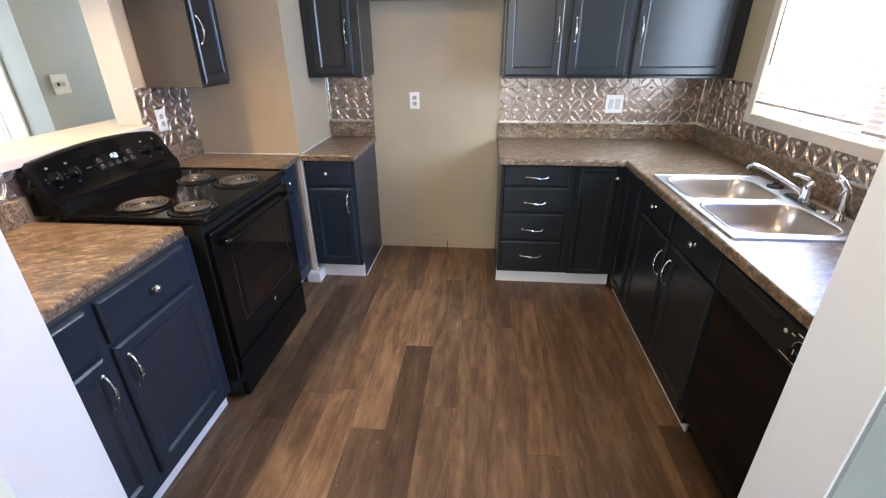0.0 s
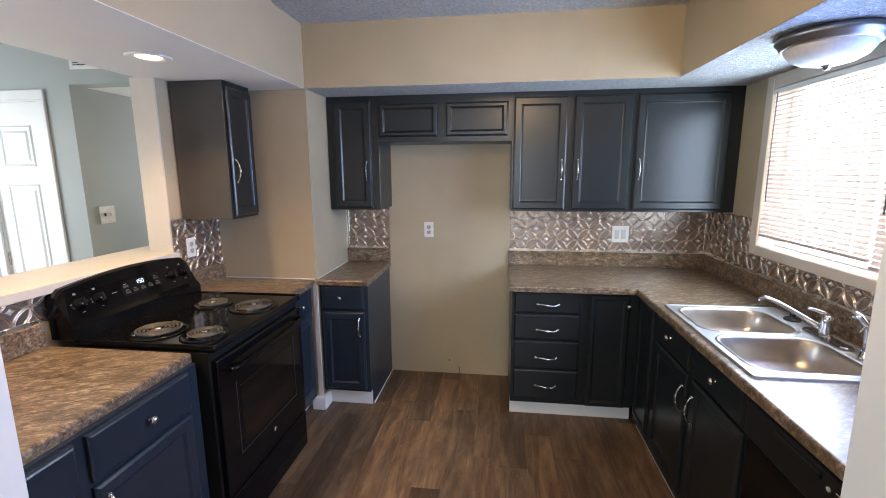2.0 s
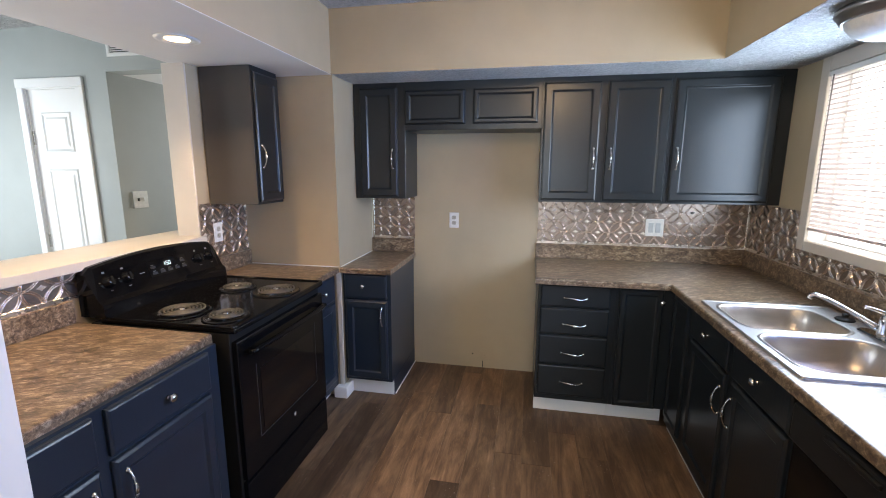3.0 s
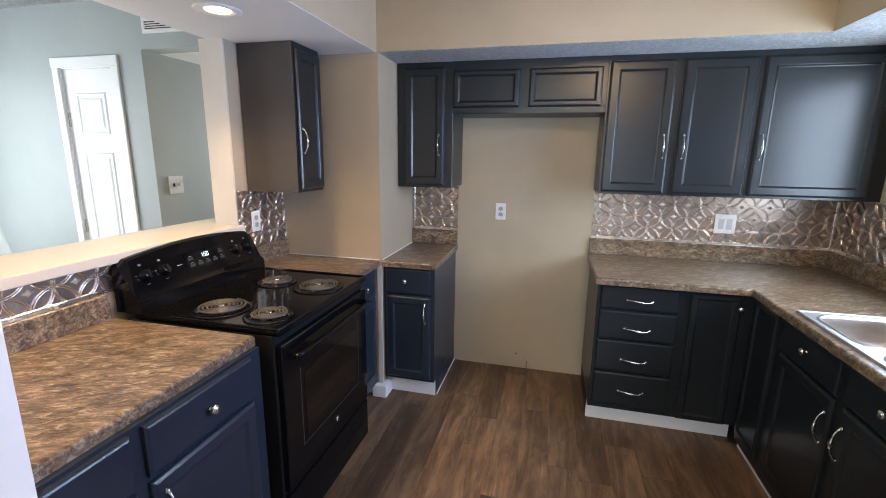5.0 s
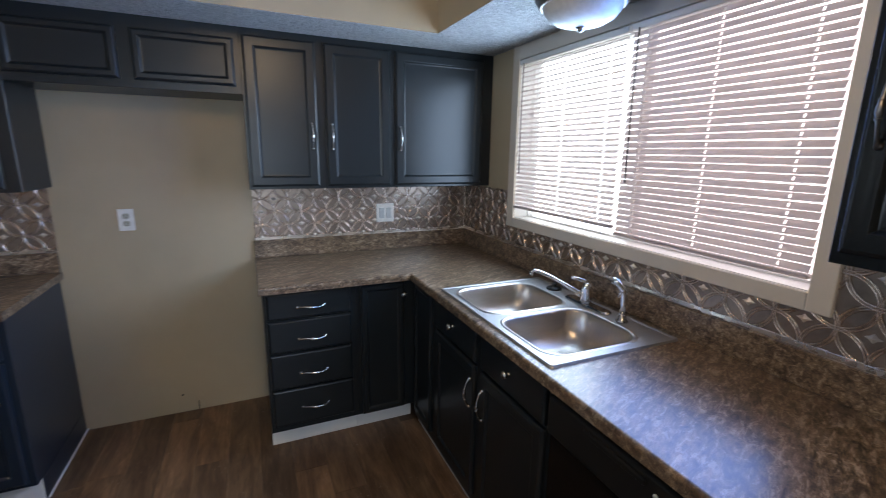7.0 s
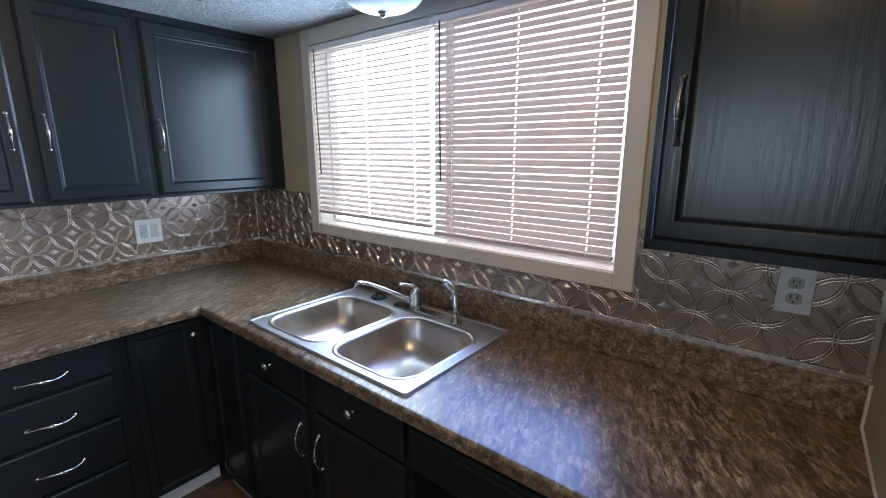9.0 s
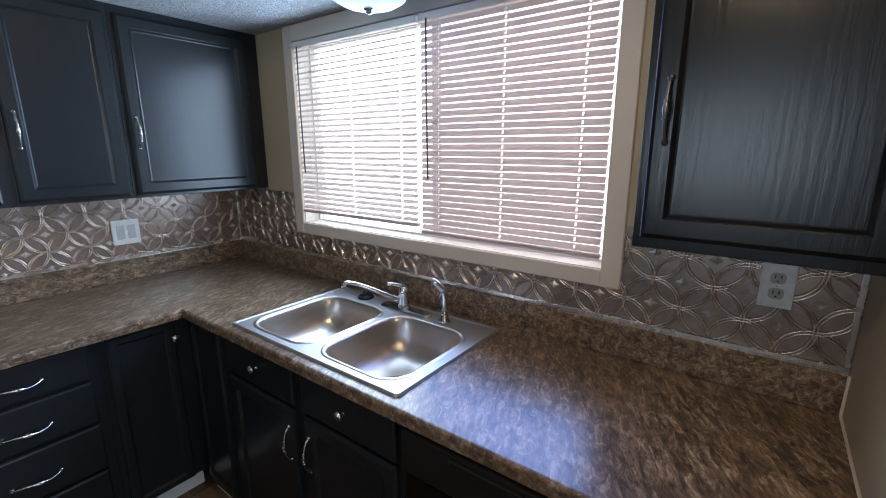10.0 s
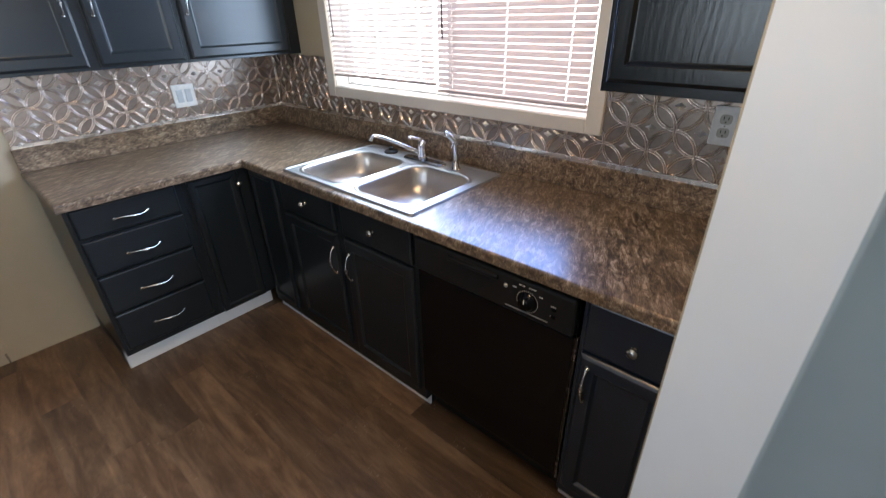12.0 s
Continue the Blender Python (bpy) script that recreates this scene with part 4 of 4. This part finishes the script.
def tin_panel(name, m, w, h, label, ox=0.0, oz=0.0):
    """Sheet in the local xz plane facing -y, embossed with interlocking circles and small pyramids."""
    sh = thing(name, m, label, "backsplash", "", "structure")
    part("sheet", boxes((0, w, -0.002, 0.0, 0, h)), TIN, sh)
    bm, studs = bmesh.new(), bmesh.new()
    R = PERIOD / 2
    wid, tall = 0.0036, 0.0050

    def inside(p):
        return 0.0 < p[0] < w and 0.0 < p[1] < h

    for j in range(int(-oz / R) - 3, int((h - oz) / R) + 3):
        for i in range(int(-ox / PERIOD) - 3, int((w - ox) / PERIOD) + 3):
            cx, cz = ox + PERIOD * (i + 0.5 * (j % 2)), oz + j * R
            for rr in (R + 0.0040, R - 0.0040):
                prev, last = None, None
                for k in range(49):
                    a = 2 * math.pi * k / 48
                    here = inside((cx + rr * math.cos(a), cz + rr * math.sin(a)))
                    stops = [a] if here else []
                    if last is not None and here != last[1]:   # meet the edge
                        lo, hi = (last[0], a) if last[1] else (a, last[0])
                        for _ in range(7):
                            mid = (lo + hi) / 2
                            if inside((cx + rr * math.cos(mid), cz + rr * math.sin(mid))):
                                lo = mid
                            else:
                                hi = mid
                        stops.insert(0, lo)
                    for b in stops:
                        d = Vector((math.cos(b), math.sin(b)))
                        c = Vector((cx, cz)) + d * rr
                        row = [bm.verts.new((c.x + d.x * o, -0.002 - y, c.y + d.y * o)) for o, y in ((-wid, -0.0005), (-wid * 0.5, tall * 0.8), (0, tall), (wid * 0.5, tall * 0.8), (wid, -0.0005))]
                        if prev:
                            for q in range(4):
                                bm.faces.new((prev[q], row[q], row[q + 1], prev[q + 1]))
                        prev = row
                    if not here:
                        prev = None
                    last = (a, here)
            if 0.014 < cx < w - 0.014 and 0.010 < cz < h - 0.010:
                star = ((-0.020, 0), (-0.008, -0.0058), (0, -0.0135), (0.008, -0.0058), (0.020, 0), (0.008, 0.0058), (0, 0.0135), (-0.008, 0.0058))
                v = [studs.verts.new((cx + dx, -0.002, cz + dz)) for dx, dz in star]
                t = studs.verts.new((cx, -0.0115, cz))
                for q in range(8):
                    studs.faces.new((v[q], v[(q + 1) % 8], t))
    # ridges and studs carry their highlights in the colour
    ob = part("embossing", bm, TIN_RIDGE_GLINT, sh, "", False)
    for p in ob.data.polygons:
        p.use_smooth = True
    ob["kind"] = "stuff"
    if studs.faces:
        part("studs", studs, TIN_STUD_GLINT, sh, "small pyramids with a painted highlight")["kind"] = "stuff"
    return sh


def metal_strip(m, length, label="thin brushed metal edge strip", coat=None):
    """J-trim in the local x direction, facing -y."""
    return solid("trim_strip", boxes((0, length, -0.0075, 0.0, -0.006, 0.012), bevel=0.002), coat or TRIM_METAL, label, "trim", m=m)


ZB, ZT = 1.024, 1.346
tin_panel("backsplash_north", pose(0.014, BACK - 0.001, ZB), 1.384, ZT - ZB, "pressed bronze tin backsplash behind the back counter", 0.040, 0.011)
tin_panel("backsplash_alcove_side", pose(-1.240, BACK - 0.001, ZB), 0.325, 1.352 - ZB, "pressed bronze tin backsplash over the small worktop", 0.05, 0.011)
tin_panel("backsplash_east", facing_west(EAST - 0.001, BACK - 0.004) @ pose(0, 0, ZB), 2.735, 1.130 - ZB, "pressed bronze tin backsplash under the window", 0.071, 0.007)
tin_panel("backsplash_east_corner", facing_west(EAST - 0.001, BACK - 0.004) @ pose(0, 0, 1.130), 0.562, 1.335 - 1.130, "pressed bronze tin backsplash in the corner", 0.071, 0.007 + ZB - 1.130)
tin_panel("backsplash_east_end", facing_west(EAST - 0.001, 1.043) @ pose(0, 0, 1.130), 0.546, 1.330 - 1.130, "pressed bronze tin backsplash under the oak wall cabinet", 0.013, 0.007 + ZB - 1.130)
tin_panel("backsplash_west", facing_east(WEST + 0.001, 0.43) @ pose(0, 0, 1.014), 1.745, 1.120 - 1.014, "pressed bronze tin backsplash under the bar cap", 0.03, 0.0)
tin_panel("backsplash_west_end", facing_east(WEST + 0.001, 2.178) @ pose(0, 0, 1.014), 0.426, 1.348 - 1.014, "pressed bronze tin backsplash behind the range end", 0.03, 0.0)
metal_strip(pose(0.014, BACK - 0.001, 1.026), 1.386)
metal_strip(pose(-1.240, BACK - 0.001, 1.026), 0.325)
metal_strip(facing_west(EAST - 0.001, BACK - 0.010) @ pose(0, 0, 1.026), 2.275)
metal_strip(facing_west(EAST - 0.003, 0.955) @ pose(0, 0, 1.026), 0.46, "thin bright metal edge strip", NICKEL)
metal_strip(facing_east(WEST + 0.001, 0.43) @ pose(0, 0, 1.018), 0.97)
solid("trim_strip", boxes((EAST - 0.009, EAST - 0.001, 0.497, 0.510, 1.014, 1.326), bevel=0.002), TRIM_METAL, "upright brushed metal edge strip", "trim")
solid("trim_strip", boxes((1.388, 1.401, BACK - 0.012, BACK - 0.002, 1.030, 1.345), bevel=0.002), TRIM_METAL, "upright brushed metal corner strip", "trim")
solid("trim_strip", boxes((-1.252, -1.239, BACK - 0.010, BACK - 0.001, 1.024, 1.349), bevel=0.002), NICKEL, "upright bright metal edge strip", "trim")


# ---- window, blinds and what lies outside ----
def build_window():
    win = thing("window_1", pose(0, 0, 0), "white sliding window over the sink", "window", "", "structure")
    x0, x1 = EAST + 0.085, EAST + 0.135
    fr = 0.012
    part("window_frame", boxes((x0, x1, OPEN_Y0, OPEN_Y0 + fr, SILL, HEAD), (x0, x1, OPEN_Y1 - fr, OPEN_Y1, SILL, HEAD), (x0, x1, OPEN_Y0 + fr, OPEN_Y1 - fr, SILL, SILL + 0.012),
                               (x0, x1, OPEN_Y0 + fr, OPEN_Y1 - fr, HEAD - fr, HEAD), (x0, x1, 1.838, 1.850, SILL + 0.012, HEAD - fr)), WHITE, win)
    for a, b in ((OPEN_Y0 + fr, 1.838), (1.850, OPEN_Y1 - fr)):
        p = part("pane", boxes((x0 + 0.02, x0 + 0.025, a, b, SILL + 0.012, HEAD - fr)), GLASS, win)
        p.visible_shadow = False
    # unseen sheet added to dim the daylight on the right-hand blind
    part("dim_sheet", boxes((x1 + 0.004, x1 + 0.006, OPEN_Y0 + 0.01, 1.845, SILL + 0.004, HEAD - 0.01)), DIM_SHEET, win, "unseen grey sheet added outside the sliding half to dim its blind")
    part("lining", boxes((EAST, x0, OPEN_Y0, OPEN_Y0 + 0.004, SILL, HEAD), (EAST, x0, OPEN_Y1 - 0.004, OPEN_Y1, SILL, HEAD), (EAST, x0, OPEN_Y0, OPEN_Y1, HEAD - 0.004, HEAD), (EAST, x0, OPEN_Y0, OPEN_Y1, SILL, SILL + 0.004)), WHITE, win)
    t0, t1 = EAST - 0.016, EAST
    a0, a1, zb = 1.043, 2.674, 1.131
    part("casing", boxes((t0, t1, a0, OPEN_Y0 + 0.004, zb, SOFFIT - 0.004), bevel=0.003), CREAM, win, "cream painted casing")
    part("casing", boxes((t0, t1, OPEN_Y1 - 0.004, a1, zb, SOFFIT - 0.004), bevel=0.003), CREAM, win, "cream painted casing")
    part("casing", boxes((t0, t1, OPEN_Y0 + 0.004, OPEN_Y1 - 0.004, zb, SILL + 0.002), bevel=0.003), CREAM, win, "cream painted casing")
    part("casing", boxes((t0, t1, OPEN_Y0 + 0.004, OPEN_Y1 - 0.004, HEAD - 0.002, SOFFIT - 0.004), bevel=0.003), CREAM, win, "cream painted casing")


build_window()


def build_blind(y0, y1, tilt, drop, label):
    w = y1 - y0
    bl = thing("window_blind", facing_west(EAST - 0.001, y1), label, "window blind", "blinds over the sink")
    top_z = HEAD - 0.006
    part("headrail", boxes((0, w, -0.014, 0.014, top_z - 0.026, top_z), bevel=0.003), WHITE, bl, "white headrail")
    pitch, n = 0.0243, 0
    bm = bmesh.new()
    k = 4
    xs = [0.004]
    for fx in (0.12, 0.5, 0.88):
        xs += [w * fx - 0.0026, w * fx + 0.0026]
    xs.append(w - 0.004)
    grid = [[bm.verts.new((x, -0.01125 + 0.0225 * i / k, 0.0016 * (1 - (2 * i / k - 1) ** 2))) for i in range(k + 1)] for x in xs]
    for q in range(len(xs) - 1):
        for i in range(k):
            if q % 2 and i in (1, 2):   # slot for the cord
                continue
            bm.faces.new((grid[q][i], grid[q][i + 1], grid[q + 1][i + 1], grid[q + 1][i]))
    slat = to_mesh(bm, "slat", VINYL, True)
    z = top_z - 0.040
    rng = random.Random(int(w * 1000))
    while z > SILL + drop + 0.058:
        s = new("slat", slat)
        s.parent = bl
        s.matrix_local = pose(0, 0, z, tilt + rng.uniform(-0.9, 0.9), rng.uniform(-0.08, 0.08), 0)
        z -= pitch
        n += 1
    part("bottom_rail", boxes((0.003, w - 0.003, -0.012, 0.012, z - 0.004, z + 0.010), bevel=0.003), VINYL, bl, "white bottom rail")
    for fx in (0.12, 0.5, 0.88):
        for fy in (-0.0135, 0.0135):
            part("ladder_cord", boxes((w * fx - 0.0007, w * fx + 0.0007, fy - 0.0005, fy + 0.0005, z, top_z - 0.02)), WHITE, bl)
    part("wand", tube([(0.040, -0.0150, top_z - 0.02), (0.041, -0.0165, top_z - 0.30), (0.045, -0.0160, top_z - 0.60)], 0.0032, 8), PEWTER, bl, "grey tilt wand", True)


build_blind(1.850, OPEN_Y1 - 0.006, 35, 0.006, "white vinyl mini blind, lowered and tilted, in bright daylight")
build_blind(OPEN_Y0 + 0.010, 1.838, 66, 0.0, "white vinyl mini blind, lowered and tilted nearly shut")


solid("backdrop", boxes((EAST + 4.0, EAST + 4.1, -6.0, 17.0, -0.5, 8.0)), HAZE, "bright hazy daylight outside the window", "backdrop")


# ---- lamps ----
def recessed(ly):
    r = thing("recessed_light", pose(-1.61, ly, SOFFIT - 0.003), "lit recessed ceiling light with a white trim ring", "ceiling light", "recessed lights")
    part("trim_ring", lathe([(0.050, 0.0), (0.092, -0.001), (0.090, -0.005), (0.072, -0.008), (0.052, -0.003), (0.050, 0.0)], "z", (0, 0, 0), 36, False, False), WHITE, r, "white trim ring", True)
    part("lens", lathe([(0.051, 0.0), (0.049, -0.003), (0.0005, -0.0055)], "z", (0, 0, 0), 32, True, False), BULB, r, "glowing warm lens", True)


for ly in (1.78, 0.86):
    recessed(ly)
fl = thing("flush_light", pose(1.148, 1.835, SOFFIT - 0.002), "flush ceiling light with a frosted glass bowl and nickel rim", "ceiling light")
part("pan", lathe([(0.148, 0.0), (0.162, -0.006), (0.170, -0.018), (0.170, -0.027), (0.162, -0.034), (0.158, -0.042), (0.152, -0.052), (0.144, -0.056), (0.140, -0.046)], "z", (0, 0, 0), 48, False, True), LAMP_METAL, fl, "brushed pewter rim", True)
part("bowl", lathe([(0.143, -0.050), (0.136, -0.068), (0.117, -0.092), (0.086, -0.109), (0.046, -0.119), (0.0005, -0.121)], "z", (0, 0, 0), 48, True, False), FROST, fl, "frosted white glass bowl", True)
part("finial", lathe([(0.018, -0.118), (0.019, -0.122), (0.010, -0.126), (0.013, -0.132), (0.0005, -0.138)], "z", (0, 0, 0), 16), NICKEL, fl, "", True)


# unseen fixture, added to go with the warm lamp above
cl = thing("added_ceiling_light", pose(0.15, 0.78, CEIL), "unseen round flush ceiling light added to brighten the kitchen", "ceiling light")
part("pan", lathe([(0.15, 0.0), (0.16, -0.02), (0.15, -0.03)], "z", (0, 0, 0), 32, False, True), WHITE, cl, "", True)
part("bowl", lathe([(0.145, -0.028), (0.12, -0.05), (0.06, -0.066), (0.0005, -0.07)], "z", (0, 0, 0), 32, True, False), BULB, cl, "glowing warm glass", True)


# ---- outlets and switches ----
def outlet(m, label):
    o = thing("outlet", m, label, "outlet")
    pl = part("plate", boxes((-0.036, 0.036, -0.006, 0.0, -0.058, 0.058), bevel=0.002), PLASTIC, o)
    for z in (-0.020, 0.020):
        rec = part("receptacle", nested(bmesh.new(), [[(x, y2, zz) for x, zz, y2 in ((q[0], q[1], y2) for q in round_rect(-0.0165, 0.0165, z - 0.0145, z + 0.0145, 0.010, 0))] for y2 in (-0.0055, -0.0075)]), RECEPT, pl)
        part("slot", boxes((-0.0075, -0.0050, -0.0080, -0.0070, z - 0.001, z + 0.008), (0.0050, 0.0075, -0.0080, -0.0070, z - 0.001, z + 0.008), (-0.0022, 0.0022, -0.0080, -0.0070, z - 0.010, z - 0.006)), SLOT, rec)
    part("screw", lathe([(0.003, -0.006), (0.002, -0.0072), (0.0003, -0.0075)], "y", (0, 0, 0), 10), NICKEL, pl)
    return o


outlet(pose(-0.607, BACK, 1.172), "white duplex outlet on the alcove wall")
outlet(facing_west(EAST - 0.010, 0.664) @ pose(0, 0, 1.217), "white duplex outlet on the tin backsplash")
outlet(facing_east(WEST + 0.010, 2.305) @ pose(0, 0, 1.170), "white duplex outlet on the tin backsplash by the range")

sw = thing("light_switch", pose(0.810, BACK - 0.009, 1.156), "white double rocker switch plate on the tin backsplash", "light switch")
pl = part("plate", boxes((-0.059, 0.059, -0.006, 0.0, -0.060, 0.060), bevel=0.002), PLASTIC, sw)
for x in (-0.023, 0.023):
    part("rocker", boxes((x - 0.0165, x + 0.0165, -0.009, -0.005, -0.034, 0.034), bevel=0.0015), GREY_SWITCH, pl, "pale grey rocker")
sw = thing("light_switch", facing_east(HALL_X, 2.563) @ pose(0, 0, 1.338), "white switch plate on the hall wall", "light switch")
pl = part("plate", boxes((-0.058, 0.058, -0.006, 0.0, -0.058, 0.058), bevel=0.002), PLASTIC, sw)
part("toggle", boxes((-0.028, -0.018, -0.014, -0.005, -0.010, 0.012), bevel=0.001), SLOT, pl, "dark toggle")
part("toggle", boxes((0.018, 0.028, -0.014, -0.005, -0.010, 0.012), bevel=0.001), PLASTIC, pl)


# ---- closet door, vent and skirting ----
def build_closet_door():
    d = thing("door_1", pose(DOOR_X0, ROOM_Y, 0), "closed white narrow panelled closet door in a white casing", "door", "", "structure")
    w, h = DOOR_X1 - DOOR_X0, DOOR_H
    leaf = part("leaf", boxes((0.006, w - 0.006, 0.010, 0.045, 0.012, h - 0.012), bevel=0.002), WHITE, d)
    for z0, z1 in ((1.655, 1.915), (0.86, 1.545), (0.18, 0.72)):
        steps = [(0, 0.012), (0, 0.0098), (0.010, 0.0040), (0.022, 0.0090), (0.032, 0.0090), (0.046, 0.0040)]
        part("panel", nested(bmesh.new(), [front_ring(0.092, w - 0.092, z0, z1, i, y) for i, y in steps]), WHITE, leaf)
    kn = part("knob", lathe([(0.030, 0.022), (0.030, 0.018), (0.012, 0.014), (0.011, -0.006), (0.026, -0.014), (0.028, -0.030), (0.018, -0.040), (0.0005, -0.042)], "y", (w - 0.065, 0, 0.96), 20), NICKEL, leaf, "satin nickel knob", True)
    for z in (1.75, 1.05, 0.25):
        part("hinge", boxes((0.000, 0.018, 0.002, 0.012, z - 0.045, z + 0.045), bevel=0.001), NICKEL, d, "satin nickel hinge")
    part("jamb", boxes((0, 0.006, 0.0, 0.12, 0, h), (w - 0.006, w, 0.0, 0.12, 0, h), (0.012, w - 0.012, 0.0, 0.12, h - 0.012, h)), WHITE, d)
    for x0, x1, z0, z1 in ((-0.050, 0.004, 0, h - 0.004), (w - 0.004, w + 0.056, 0, h - 0.004), (-0.056, w + 0.056, h - 0.004, h + 0.056)):
        part("casing", boxes((x0, x1, -0.016, 0.0, z0, z1), bevel=0.004), WHITE, d)


build_closet_door()


def build_vent():
    v = thing("wall_vent", pose(-2.668, ROOM_Y, 2.235), "white slatted return-air vent high on the wall", "vent")
    w, h = 0.36, 0.088
    part("frame", boxes((0, w, -0.008, 0, 0, 0.016), (0, w, -0.008, 0, h - 0.016, h), (0, 0.016, -0.008, 0, 0.016, h - 0.016), (w - 0.016, w, -0.008, 0, 0.016, h - 0.016)), WHITE, v)
    # dark sheet stands in for the shade behind the slats
    part("backing", boxes((0.016, w - 0.016, -0.001, 0, 0.016, h - 0.016)), SLOT, v, "dark sheet for the shade in the opening")
    n = 5
    for i in range(n):
        z = 0.020 + (h - 0.040) * i / (n - 1)
        b = boxes((0.016, w - 0.016, -0.007, -0.001, z - 0.0022, z + 0.0022))
        part("slat", b, WHITE, v)


build_vent()
# white corner block and base trim at the boxed-out corner
solid("baseboard_corner", boxes((-1.320, -1.252, 2.565, 2.606, 0, 0.085), (-1.262, -1.225, 2.565, 2.684, 0, 0.085), bevel=0.004), WHITE, "white painted base block at the boxed-out corner", "baseboard")
solid("trim_corner", boxes((-1.285, -1.256, 2.600, 2.612, 0.085, 0.880)), CREAM, "grey-white painted corner strip", "trim")
solid("trim_caulk", boxes((-0.924, -0.917, 2.70, BACK, 0, 0.007), bevel=0.0015), WHITE, "thin white caulk line at the foot of the cabinet side", "trim")

solid("wall_hole", lathe([(0.006, -0.001), (0.006, -0.0015), (0.0005, -0.0016)], "y", (-0.449, BACK, 0.108), 12), SLOT, "small dark pipe hole low in the alcove wall", "wall hole", "object")
bm = bmesh.new()
rng = random.Random(3)
nested(bm, [[(-0.372 + 0.022 * math.cos(a) * rng.uniform(0.6, 1.2) + 0.010, BACK - d, 0.055 + 0.055 * math.sin(a) * rng.uniform(0.7, 1.15)) for a in (2 * math.pi * i / 14 for i in range(14))] for d in (0.0, 0.003, 0.007)])
torn = solid("wall_patch", bm, TAN, "torn drywall patch at the foot of the alcove wall", "wall damage", "object")
# dark strip draws the crack and also the crease's shadow as colour
part("crack", boxes((-0.371, -0.366, BACK - 0.0085, BACK - 0.006, 0.003, 0.058)), SLOT, torn, "dark crack with its crease shadow painted in")
solid("trim_alcove", boxes((-0.91, 0.02, BACK - 0.005, BACK - 0.001, 0.0, 0.005)), TAN, "pale ragged caulk line along the alcove floor", "trim")

# caulk lines where worktops meet walls
solid("trim_caulk", boxes((-1.90, -1.270, 2.598, 2.606, 0.914, 0.920), bevel=0.002), WHITE, "thin white caulk line behind the short worktop", "trim")
solid("trim_caulk", boxes((0.80, EAST - 0.024, 0.4945, 0.501, 0.913, 0.919), bevel=0.002), CREAM, "thin cream caulk line at the worktop end", "trim")
solid("trim_caulk", boxes((EAST - 0.030, EAST - 0.022, 0.4945, 0.501, 0.914, 1.024), bevel=0.002), CREAM, "thin cream caulk line at the upstand end", "trim")
solid("trim_caulk", boxes((-1.2605, -1.254, 2.62, BACK - 0.022, 0.913, 0.918), bevel=0.0015), WHITE, "thin white caulk line beside the small worktop", "trim")
solid("baseboard_passage", boxes((JL_X - 0.9, JL_X + 0.012, JL_Y0 - 0.012, JL_Y0, 0, 0.09), (JL_X, JL_X + 0.012, JL_Y0, JL_Y1 + 0.004, 0, 0.09), bevel=0.003), WHITE, "white painted baseboard round the wall end", "baseboard")

lay_planks()
